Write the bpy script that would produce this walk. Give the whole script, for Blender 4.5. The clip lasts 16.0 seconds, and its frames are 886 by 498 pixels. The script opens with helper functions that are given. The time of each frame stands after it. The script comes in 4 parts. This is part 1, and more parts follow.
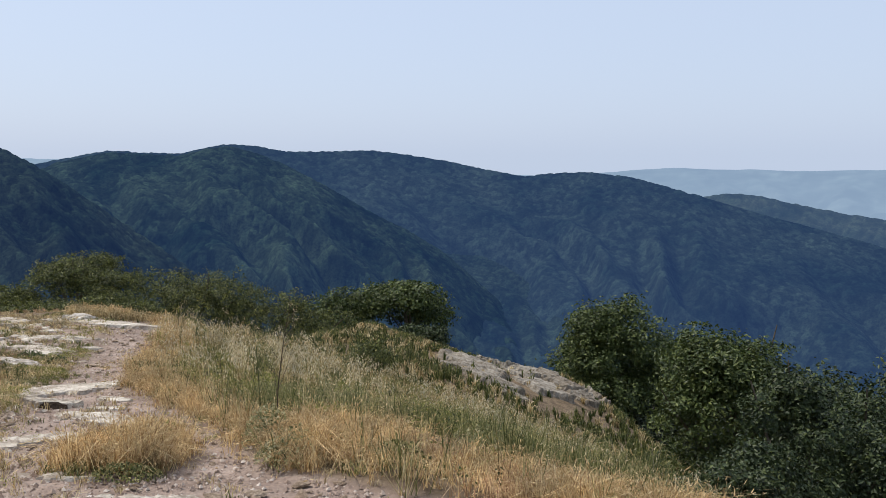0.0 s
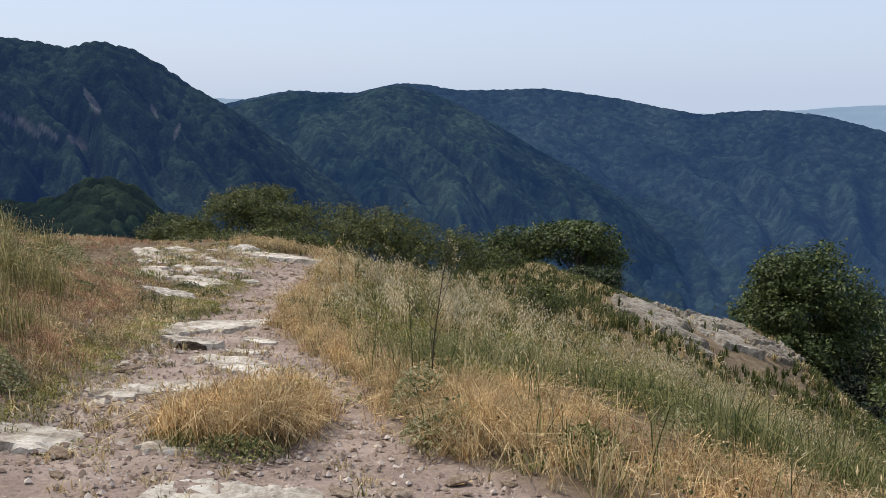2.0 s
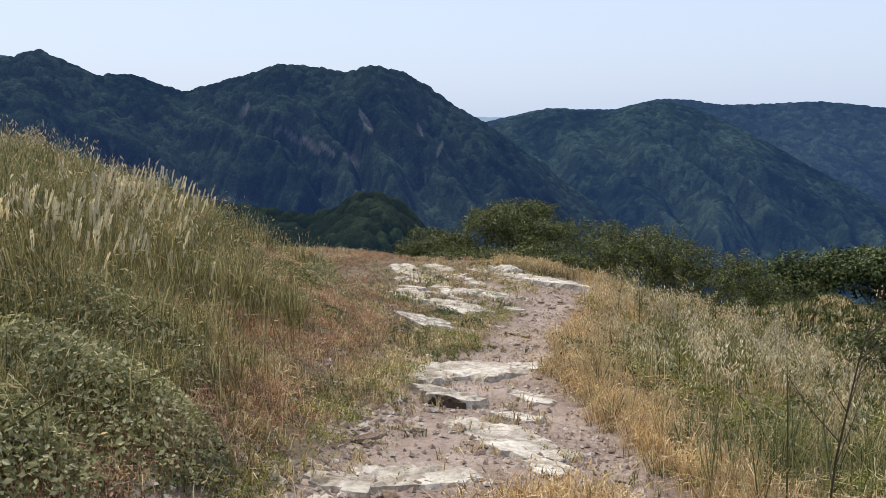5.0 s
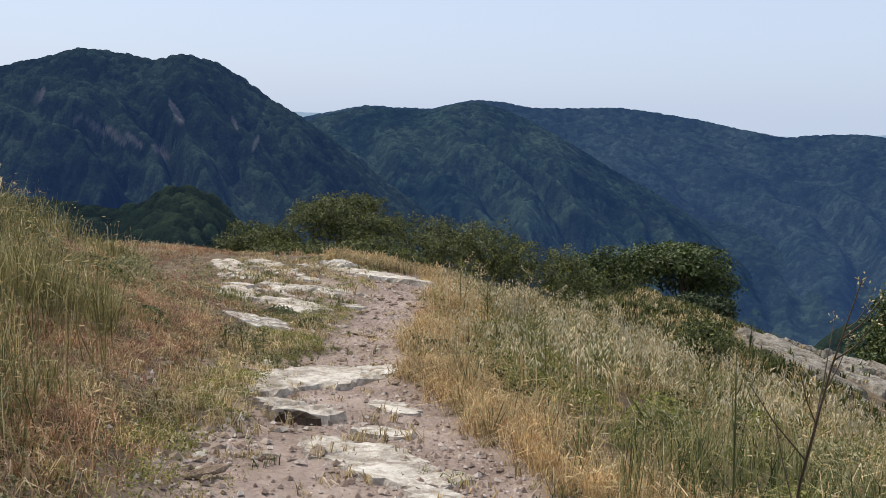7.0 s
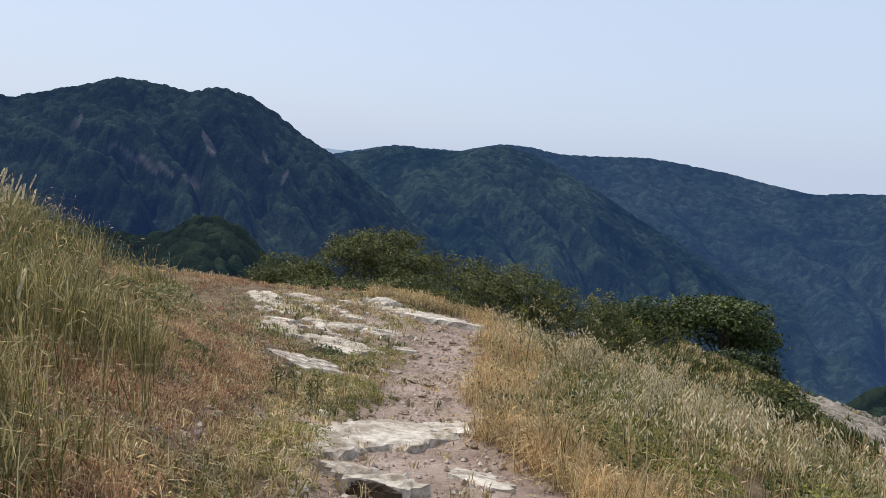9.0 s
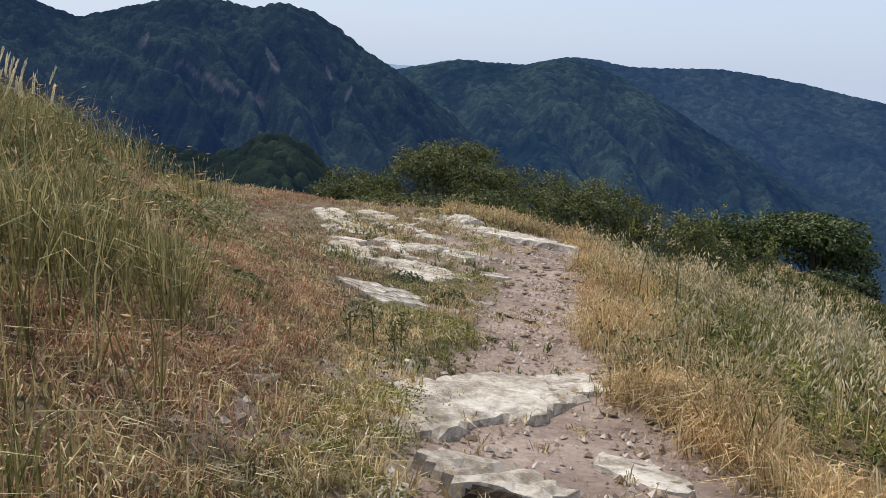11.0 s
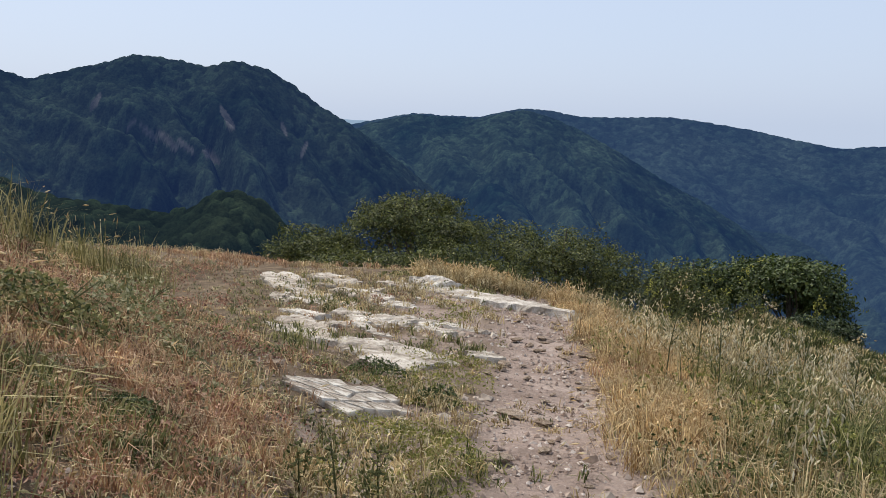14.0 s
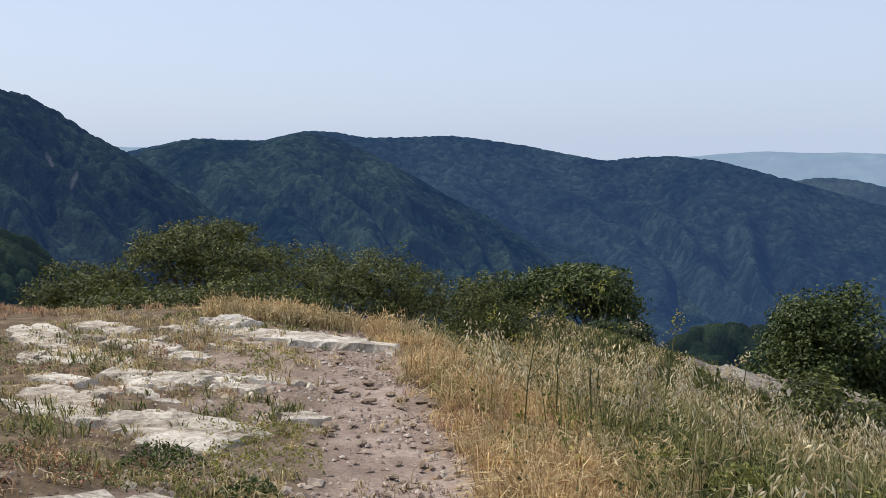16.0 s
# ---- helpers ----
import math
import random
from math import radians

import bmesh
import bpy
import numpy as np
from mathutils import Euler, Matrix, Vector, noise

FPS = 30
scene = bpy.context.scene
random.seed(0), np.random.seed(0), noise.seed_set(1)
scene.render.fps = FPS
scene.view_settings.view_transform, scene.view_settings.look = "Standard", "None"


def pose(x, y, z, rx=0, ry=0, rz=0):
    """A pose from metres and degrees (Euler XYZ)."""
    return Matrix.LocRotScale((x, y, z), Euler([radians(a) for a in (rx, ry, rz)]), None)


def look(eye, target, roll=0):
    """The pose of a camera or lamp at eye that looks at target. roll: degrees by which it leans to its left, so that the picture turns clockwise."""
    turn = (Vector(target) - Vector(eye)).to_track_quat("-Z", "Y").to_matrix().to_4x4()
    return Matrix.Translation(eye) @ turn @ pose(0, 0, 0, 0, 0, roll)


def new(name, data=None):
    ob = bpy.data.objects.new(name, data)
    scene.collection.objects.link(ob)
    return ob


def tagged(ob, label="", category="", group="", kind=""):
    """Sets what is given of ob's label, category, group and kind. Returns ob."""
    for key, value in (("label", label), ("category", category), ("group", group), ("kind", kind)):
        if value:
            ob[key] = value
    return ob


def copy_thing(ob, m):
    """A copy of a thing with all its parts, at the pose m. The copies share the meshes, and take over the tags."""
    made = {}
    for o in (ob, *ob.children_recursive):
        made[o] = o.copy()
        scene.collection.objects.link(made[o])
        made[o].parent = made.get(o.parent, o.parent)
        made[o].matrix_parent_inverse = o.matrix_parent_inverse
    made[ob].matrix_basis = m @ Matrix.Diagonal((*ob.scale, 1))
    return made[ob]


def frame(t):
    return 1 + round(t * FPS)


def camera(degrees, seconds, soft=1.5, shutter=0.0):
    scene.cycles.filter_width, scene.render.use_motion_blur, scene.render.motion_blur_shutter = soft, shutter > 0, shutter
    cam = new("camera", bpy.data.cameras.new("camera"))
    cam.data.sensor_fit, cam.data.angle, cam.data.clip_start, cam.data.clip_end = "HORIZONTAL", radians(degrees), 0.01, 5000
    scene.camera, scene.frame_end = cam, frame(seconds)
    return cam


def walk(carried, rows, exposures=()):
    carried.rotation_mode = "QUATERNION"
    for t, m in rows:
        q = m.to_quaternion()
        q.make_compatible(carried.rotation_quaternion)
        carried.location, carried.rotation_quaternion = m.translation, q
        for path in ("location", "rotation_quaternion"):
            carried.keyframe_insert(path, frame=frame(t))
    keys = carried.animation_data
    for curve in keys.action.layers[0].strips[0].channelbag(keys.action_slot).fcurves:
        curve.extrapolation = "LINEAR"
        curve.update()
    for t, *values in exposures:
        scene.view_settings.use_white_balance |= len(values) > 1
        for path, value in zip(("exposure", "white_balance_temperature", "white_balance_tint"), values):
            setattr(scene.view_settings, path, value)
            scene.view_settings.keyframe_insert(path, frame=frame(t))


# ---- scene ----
cam = camera(55.3, 16.0, 0.5)
METRES, EYE, TILT, LEAN, TURN = 11.5, 1.65, -6.3, 0.0, 0.0
ROWS = [
    (0.0, 0.0, 0.0, 0.0, 0.0, 0.0, -0.0),
    (0.5, -0.0065, 0.04, -0.0019, 5.0, -1.08, 0.05),
    (1.0, -0.0155, 0.0738, -0.0056, 8.8, -4.43, -0.88),
    (1.5, -0.0211, 0.11, -0.0074, 10.79, -6.51, -1.58),
    (2.0, -0.0215, 0.1505, -0.0105, 11.38, -4.18, -0.92),
    (2.5, -0.0281, 0.1935, -0.0142, 12.23, -2.16, -1.03),
    (3.0, -0.0358, 0.2274, -0.02, 17.99, -2.63, -1.96),
    (3.5, -0.0544, 0.2565, -0.0226, 24.17, -3.64, -2.93),
    (6.0, -0.1455, 0.3592, -0.0093, 28.85, -3.07, -1.84),
    (6.5, -0.1565, 0.3755, -0.0118, 22.45, -0.63, -2.09),
    (7.0, -0.1738, 0.3891, -0.025, 16.18, -3.2, -2.49),
    (7.5, -0.1867, 0.4061, -0.0262, 16.51, -5.25, -1.65),
    (8.0, -0.2046, 0.4232, -0.0231, 16.37, -1.65, -1.64),
    (8.5, -0.2305, 0.4369, -0.0215, 16.45, 2.19, -3.08),
    (9.0, -0.2419, 0.4598, -0.0334, 17.82, -0.5, -5.09),
    (11.5, -0.3289, 0.6118, -0.0416, 22.92, -6.49, -4.0),
    (12.0, -0.343, 0.6349, -0.0388, 23.22, -5.6, -3.45),
    (12.5, -0.3617, 0.6566, -0.0429, 16.19, -4.7, -2.99),
    (13.0, -0.3609, 0.6816, -0.0445, 13.6, -5.21, -2.55),
    (13.5, -0.369, 0.7044, -0.0451, 16.02, -3.74, -2.71),
    (14.0, -0.3863, 0.7296, -0.0458, 19.27, -2.79, -3.21),
    (14.5, -0.399, 0.7555, -0.0465, 19.98, -3.71, -2.43),
    (15.0, -0.411, 0.7836, -0.0477, 14.43, -2.99, -1.18),
    (15.5, -0.4276, 0.8123, -0.0453, 9.62, -1.31, 0.01),
    (16.0, -0.4331, 0.8498, -0.0462, 5.21, -0.95, -0.09),
]
walk(cam, [(t, pose(0, 0, EYE, TILT, LEAN, TURN) @ pose(METRES * x, METRES * y, METRES * z, 90 + pitch, roll, yaw)) for t, x, y, z, yaw, pitch, roll in ROWS],
     exposures=[(0.0, 0.0), (0.5, 0.14), (1.5, 0.1), (2.5, -0.04), (3.5, 0.14), (6.0, 0.12), (6.5, -0.03), (7.0, 0.03), (7.5, 0.27), (8.0, 0.18), (8.5, 0.0), (9.0, 0.0), (12.5, 0.04), (13.5, 0.15), (14.0, 0.0), (14.5, 0.08), (16.0, 0.0)])

# ---- light ----
SUN_EL, SUN_AZ = 56.0, -62.0          # degrees up, degrees clockwise from straight ahead
world = bpy.data.worlds.new("sky")
scene.world = world
world.use_nodes = True
wn, wl = world.node_tree.nodes, world.node_tree.links
wn.clear()
w_out = wn.new("ShaderNodeOutputWorld")
w_bg = wn.new("ShaderNodeBackground")
w_sky = wn.new("ShaderNodeTexSky")
w_sky.sky_type, w_sky.sun_disc = "NISHITA", False
w_sky.sun_elevation, w_sky.sun_rotation = radians(SUN_EL), radians(SUN_AZ)
w_sky.altitude, w_sky.air_density, w_sky.dust_density, w_sky.ozone_density = 600, 1.0, 4.0, 2.0
w_mix = wn.new("ShaderNodeMix")
w_mix.data_type = "RGBA"
w_mix.inputs[0].default_value = 0.72
w_mix.inputs[7].default_value = (7.0, 8.2, 10.4, 1)      # pale summer haze over the whole sky
wl.new(w_sky.outputs[0], w_mix.inputs[6])
wl.new(w_mix.outputs[2], w_bg.inputs[0])
w_bg.inputs[1].default_value = 0.1
wl.new(w_bg.outputs[0], w_out.inputs[0])
sun = new("sun", bpy.data.lights.new("sun", "SUN"))
sun.data.energy, sun.data.angle, sun.data.color = 3.9, radians(0.6), (1.0, 0.95, 0.87)
_a, _e = radians(SUN_AZ), radians(SUN_EL)
sun.matrix_world = look((0, 0, 60), (-60 * math.sin(_a) * math.cos(_e), -60 * math.cos(_a) * math.cos(_e), 60 - 60 * math.sin(_e)))


# ---- materials ----
def shader(name, rough=0.9, spec=0.2):
    mat = bpy.data.materials.new(name)
    mat.use_nodes = True
    nt = mat.node_tree
    b = nt.nodes["Principled BSDF"]
    b.inputs["Roughness"].default_value = rough
    b.inputs["Specular IOR Level"].default_value = spec
    return mat, nt, b


def node(nt, kind, **values):
    n = nt.nodes.new(kind)
    for key, v in values.items():
        n.inputs[key.replace("_", " ")].default_value = v
    return n


def noise_tex(nt, scale, detail=4.0, rough=0.6, coord="Object"):
    c = nt.nodes.new("ShaderNodeTexCoord")
    n = node(nt, "ShaderNodeTexNoise", Scale=scale, Detail=detail, Roughness=rough)
    nt.links.new(c.outputs[coord], n.inputs["Vector"])
    return n.outputs["Fac"]


def voronoi(nt, scale, out="Distance"):
    c = nt.nodes.new("ShaderNodeTexCoord")
    n = node(nt, "ShaderNodeTexVoronoi", Scale=scale)
    nt.links.new(c.outputs["Object"], n.inputs["Vector"])
    return n.outputs[out]


def ramp(nt, fac, stops):
    r = nt.nodes.new("ShaderNodeValToRGB")
    e = r.color_ramp.elements
    while len(e) < len(stops):
        e.new(0.5)
    for el, (p, c) in zip(e, stops):
        el.position, el.color = p, (*c, 1)
    nt.links.new(fac, r.inputs[0])
    return r.outputs[0]


def mix(nt, fac, a, b, mode="MIX"):
    m = nt.nodes.new("ShaderNodeMix")
    m.data_type, m.blend_type = "RGBA", mode
    for sock, v in ((m.inputs[0], fac), (m.inputs[6], a), (m.inputs[7], b)):
        if isinstance(v, (int, float)):
            sock.default_value = v
        elif isinstance(v, tuple):
            sock.default_value = (*v, 1)
        else:
            nt.links.new(v, sock)
    return m.outputs[2]


def bump(nt, b, height, strength=0.5, distance=0.02):
    n = node(nt, "ShaderNodeBump", Strength=strength, Distance=distance)
    nt.links.new(height, n.inputs["Height"])
    nt.links.new(n.outputs[0], b.inputs["Normal"])


def straight(nt, fac, lo, hi):
    m = nt.nodes.new("ShaderNodeMapRange")
    m.inputs[1].default_value, m.inputs[2].default_value = lo, hi
    nt.links.new(fac, m.inputs[0])
    return m.outputs[0]


def ground_material():
    mat, nt, b = shader("dirt_and_litter", 0.95, 0.1)
    dirt = ramp(nt, noise_tex(nt, 1.6, 8, 0.7), [(0.3, (0.2, 0.145, 0.115)), (0.5, (0.315, 0.24, 0.197)), (0.7, (0.44, 0.35, 0.295))])
    grit = ramp(nt, voronoi(nt, 38, "Color"), [(0.0, (0.75, 0.72, 0.7)), (0.6, (1, 1, 1)), (1.0, (1.25, 1.2, 1.15))])
    dirt = mix(nt, 0.7, dirt, grit, "MULTIPLY")
    litter = ramp(nt, noise_tex(nt, 3.5, 8, 0.75), [(0.3, (0.06, 0.042, 0.028)), (0.5, (0.14, 0.1, 0.064)), (0.7, (0.28, 0.21, 0.135))])
    att = nt.nodes.new("ShaderNodeAttribute")
    att.attribute_name = "bare"
    near = mix(nt, att.outputs["Fac"], litter, dirt)
    woods = ramp(nt, noise_tex(nt, 0.2, 8, 0.7), [(0.3, (0.025, 0.04, 0.016)), (0.7, (0.075, 0.085, 0.035))])
    att2 = nt.nodes.new("ShaderNodeAttribute")
    att2.attribute_name = "woods"
    nt.links.new(mix(nt, att2.outputs["Fac"], near, woods), b.inputs["Base Color"])
    bump(nt, b, noise_tex(nt, 22, 8, 0.75), 0.8, 0.03)
    return mat


def rock_material(name="pale_limestone", shade=(1.0, 1.0, 1.0)):
    mat, nt, b = shader(name, 0.9, 0.15)
    base = ramp(nt, noise_tex(nt, 2.2, 8, 0.7), [(0.3, (0.36, 0.31, 0.26)), (0.5, (0.6, 0.55, 0.475)), (0.68, (0.77, 0.725, 0.65))])
    lichen = ramp(nt, noise_tex(nt, 13, 6, 0.8), [(0.42, (0.5, 0.45, 0.4)), (0.55, (1, 1, 1))])
    col = mix(nt, 0.75, base, lichen, "MULTIPLY")
    stain = ramp(nt, noise_tex(nt, 4.5, 10, 0.78), [(0.38, (0.42, 0.37, 0.32)), (0.5, (0.9, 0.87, 0.84)), (0.62, (1.08, 1.08, 1.08))])
    col = mix(nt, 0.45, col, stain, "MULTIPLY")
    info = nt.nodes.new("ShaderNodeObjectInfo")
    tint = ramp(nt, info.outputs["Random"], [(0, (0.8, 0.76, 0.72)), (1, (1.05, 1.05, 1.05))])
    col = mix(nt, 1.0, mix(nt, 1.0, col, tint, "MULTIPLY"), shade, "MULTIPLY")
    nt.links.new(col, b.inputs["Base Color"])
    bump(nt, b, noise_tex(nt, 16, 10, 0.75), 0.7, 0.03)
    return mat


def pebble_material():
    mat, nt, b = shader("path_gravel", 0.92, 0.15)
    geo = nt.nodes.new("ShaderNodeNewGeometry")
    nt.links.new(ramp(nt, geo.outputs["Random Per Island"], [(0, (0.2, 0.14, 0.11)), (0.5, (0.36, 0.27, 0.21)), (1, (0.58, 0.5, 0.43))]), b.inputs["Base Color"])
    bump(nt, b, noise_tex(nt, 60, 4), 0.4, 0.005)
    return mat


def leaf_material(name, stops, through_light=0.35, rough=0.6, per="island"):
    mat, nt, b = shader(name, rough, 0.25)
    if per == "island":
        fac = nt.nodes.new("ShaderNodeNewGeometry").outputs["Random Per Island"]
    else:
        fac = noise_tex(nt, 1.0)
    col = ramp(nt, fac, stops)
    patch = ramp(nt, noise_tex(nt, 2.6, 4, 0.65), [(0.36, (0.55, 0.56, 0.55)), (0.64, (1.3, 1.25, 1.15))])
    col = mix(nt, 0.8, col, patch, "MULTIPLY")
    nt.links.new(col, b.inputs["Base Color"])
    tr = nt.nodes.new("ShaderNodeBsdfTranslucent")
    nt.links.new(col, tr.inputs["Color"])
    ms = nt.nodes.new("ShaderNodeMixShader")
    ms.inputs[0].default_value = through_light
    nt.links.new(b.outputs[0], ms.inputs[1])
    nt.links.new(tr.outputs[0], ms.inputs[2])
    nt.links.new(ms.outputs[0], nt.nodes["Material Output"].inputs["Surface"])
    return mat


def bark_material():
    mat, nt, b = shader("grey_brown_bark", 0.95, 0.1)
    nt.links.new(ramp(nt, noise_tex(nt, 6, 6, 0.7), [(0.3, (0.05, 0.04, 0.03)), (0.7, (0.16, 0.13, 0.1))]), b.inputs["Base Color"])
    bump(nt, b, noise_tex(nt, 14, 6), 0.8, 0.02)
    return mat


def far_forest(name, dark, light, haze_glow, fine=0.4):
    """Woods seen over a long distance; daylight that haze scatters is painted in as emission."""
    mat, nt, b = shader(name, 1.0, 0.0)
    tone = nt.nodes.new("ShaderNodeAttribute")
    tone.attribute_name = "tone"
    crowns = ramp(nt, tone.outputs["Fac"], [(0.0, (0.45, 0.5, 0.42)), (0.6, (0.95, 1.0, 0.9)), (1.0, (1.5, 1.6, 1.4))])
    wide = ramp(nt, noise_tex(nt, 0.008, 8, 0.65), [(0.36, dark), (0.64, light)])
    col = mix(nt, 0.9, wide, crowns, "MULTIPLY")
    clumps = ramp(nt, noise_tex(nt, fine, 3, 0.7), [(0.36, (0.5, 0.52, 0.5)), (0.62, (1.4, 1.35, 1.25))])
    col = mix(nt, 0.8, col, clumps, "MULTIPLY")
    scree = nt.nodes.new("ShaderNodeAttribute")
    scree.attribute_name = "scree"
    stones = ramp(nt, noise_tex(nt, 0.15, 6, 0.7), [(0.35, (0.035, 0.037, 0.035)), (0.65, (0.085, 0.084, 0.078))])
    col = mix(nt, scree.outputs["Fac"], col, stones)
    nt.links.new(col, b.inputs["Base Color"])
    # the slope itself glows evenly blue in place of real haze
    b.inputs["Emission Color"].default_value = (*haze_glow, 1)
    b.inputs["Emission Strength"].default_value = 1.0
    return mat


M_GROUND, M_ROCK, M_PEBBLE, M_BARK = ground_material(), rock_material(), pebble_material(), bark_material()
M_STRAW = leaf_material("dry_straw", [(0, (0.18, 0.125, 0.055)), (0.45, (0.45, 0.34, 0.17)), (1, (0.84, 0.71, 0.45))], 0.3)
M_RUST = leaf_material("rusty_dry_grass", [(0, (0.16, 0.08, 0.045)), (0.5, (0.43, 0.245, 0.14)), (1, (0.73, 0.54, 0.35))], 0.3)
M_GREEN = leaf_material("green_grass", [(0, (0.045, 0.062, 0.02)), (0.5, (0.15, 0.16, 0.055)), (1, (0.44, 0.4, 0.19))], 0.35)
M_SEED = leaf_material("pale_seed_heads", [(0, (0.3, 0.22, 0.11)), (0.55, (0.58, 0.47, 0.28)), (1, (0.86, 0.78, 0.58))], 0.4)
M_OAK = leaf_material("oak_leaves", [(0, (0.028, 0.045, 0.012)), (0.6, (0.065, 0.09, 0.024)), (1, (0.14, 0.165, 0.05))], 0.2, 0.5)
M_DARK = leaf_material("dark_holm_oak_leaves", [(0, (0.018, 0.03, 0.012)), (0.6, (0.038, 0.056, 0.02)), (1, (0.085, 0.105, 0.036))], 0.15, 0.5)
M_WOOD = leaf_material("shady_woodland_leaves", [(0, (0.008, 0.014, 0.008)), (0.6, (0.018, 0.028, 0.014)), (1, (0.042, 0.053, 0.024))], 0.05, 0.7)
M_OLIVE = leaf_material("olive_green_leaves", [(0, (0.028, 0.038, 0.011)), (0.6, (0.085, 0.1, 0.028)), (1, (0.21, 0.215, 0.065))], 0.3, 0.55)
M_GREY = leaf_material("grey_green_leaves", [(0, (0.12, 0.13, 0.05)), (0.5, (0.26, 0.26, 0.12)), (1, (0.56, 0.52, 0.33))], 0.35)


# ---- terrain ----
def vnoise(x, y, seed=0):
    """Smooth value noise, 0 to 1."""
    x, y = np.asarray(x, float), np.asarray(y, float)
    xi, yi = np.floor(x).astype(np.int64), np.floor(y).astype(np.int64)
    fx, fy = x - xi, y - yi
    fx, fy = fx * fx * (3 - 2 * fx), fy * fy * (3 - 2 * fy)

    def lattice(a, b):
        n = (a * 374761393 + b * 668265263 + seed * 974634777) & 0x7FFFFFFF
        n = ((n ^ (n >> 13)) * 1274126177) & 0x7FFFFFFF
        return ((n ^ (n >> 16)) & 0xFFFF) / 65535.0
    top = lattice(xi, yi) * (1 - fx) + lattice(xi + 1, yi) * fx
    low = lattice(xi, yi + 1) * (1 - fx) + lattice(xi + 1, yi + 1) * fx
    return top * (1 - fy) + low * fy


def fbm(x, y, octaves=4, seed=0, gain=0.5):
    total, amp, norm = 0.0, 1.0, 0.0
    for k in range(octaves):
        total = total + amp * vnoise(x * 2.03 ** k + 17 * k, y * 2.03 ** k - 9 * k, seed + k)
        norm += amp
        amp *= gain
    return total / norm


def smooth(lo, hi, v):
    t = np.clip((np.asarray(v, float) - lo) / (hi - lo), 0, 1)
    return t * t * (3 - 2 * t)


def soft(v, k=0.8):
    """Zero below zero, v above it, with a round knee."""
    v = np.asarray(v, float)
    return np.where(v / k > 30, v, k * np.log1p(np.exp(np.minimum(v / k, 30))))


PATH_Y = (-8, 0, 1.7, 2.9, 4.1, 5.2, 6.9, 8.0, 9.7, 12.0, 15.0, 19.5, 24.0)
PATH_X = (0.6, 0.0, -0.3, -0.75, -1.6, -2.4, -3.0, -3.5, -4.3, -5.2, -5.9, -7.2, -8.6)
RIDGE_Y = (-12, 0, 3.0, 5.4, 6.4, 8.8, 11.7, 13.0, 15.0, 16.4, 19.0, 21.0, 60)
RIDGE_Z = (1.0, 0.05, -0.33, -0.58, -0.77, -1.07, -1.53, -1.72, -1.9, -1.97, -2.05, -2.1, -2.6)


def rounded(y, ys, zs):
    y = np.asarray(y, float)
    return sum(np.interp(y + d, ys, zs) for d in (-0.7, -0.35, 0.0, 0.35, 0.7)) / 5


def beside(x, y):
    """Metres to the left of the middle of the path."""
    return rounded(y, PATH_Y, PATH_X) - x


def bare(x, y):
    """1 on the trodden path, 0 in the grass."""
    u = beside(x, y) + 0.35 * (fbm(x * 1.3, y * 1.3, 3, 5) - 0.5)
    left = np.interp(y, (0, 5, 7.4, 11, 12.5, 16, 20), (0.9, 1.3, 1.1, 0.6, 0.4, 0.42, 0.6))
    right = np.interp(y, (0, 3, 4.2, 5, 5.4, 6.1, 6.5, 9, 11.5, 14, 20), (1.6, 2.6, 3.0, 2.95, 2.75, 1.95, 1.45, 1.25, 0.65, 0.55, 0.6))
    island = ((x + 2.62) / 0.5) ** 2 + ((y - 6.75) / 0.8) ** 2
    return smooth(0.2, -0.2, u - left) * smooth(0.2, -0.2, -u - right) * smooth(21, 20, y) * smooth(0.7, 1.3, island)


def stony(x, y):
    """1 in the strip of stones and short grass between the path and the bank."""
    u = beside(x, y) + 0.5 * (fbm(x * 0.9, y * 0.9, 3, 77) - 0.5)
    return smooth(0.3, 0.7, u) * smooth(1.7, 1.2, u) * smooth(21, 18, y) * smooth(4.5, 6.0, y)


def height(x, y):
    x, y = np.asarray(x, float), np.asarray(y, float)
    u = beside(x, y)
    z = rounded(y, RIDGE_Y, RIDGE_Z)
    steep = np.interp(y, (-5, 4, 8, 11, 13, 15, 17, 20), (0.3, 0.42, 0.42, 0.41, 0.34, 0.13, 0.04, 0.0))
    rise = soft(u - 1.3, 0.35)
    z = z + steep * np.minimum(rise, 12) * smooth(14, 2, rise) + 0.1 * smooth(1.15, 1.5, u) * smooth(14, 11, y)
    fall = soft(0.843 * x + 0.5 * y - 3.9, 0.6)
    z = z - 0.34 * fall + 0.15 * np.minimum(soft(fall - 6, 1.0), 14) - 0.005 * np.minimum(fall, 20) ** 2 - 0.4 * soft(fall - 20, 2) - 0.17 * np.minimum(soft(x - 0.9, 0.5), 12)
    # the far side of the bank and the ledge at the end of the path drop into the woods
    z = z - (0.35 - 0.2 * smooth(5, 20, u)) * soft(y - 21.0 - 0.12 * u, 0.7) * smooth(-5, 0, u) - 0.22 * soft(u - 11, 1.5)
    z = z + 0.10 * (fbm(x * 0.7, y * 0.7, 4, 3) - 0.5) + 0.035 * (fbm(x * 4, y * 4, 3, 9) - 0.5)
    z = z - 0.14 * smooth(1.5, 4, u) * smooth(13.5, 17, y)
    # a bedrock hump on the falling slope
    z = z + 1.35 * np.exp(-((x - 5.6) / 3.2) ** 2 - ((y - 34.5) / 5.5) ** 2)
    far = np.hypot(x, y)
    z = z + smooth(60, 250, far) * 14 * (fbm(x * 0.012, y * 0.012, 4, 21) - 0.5)
    return np.maximum(z, -330 + 0.012 * far)


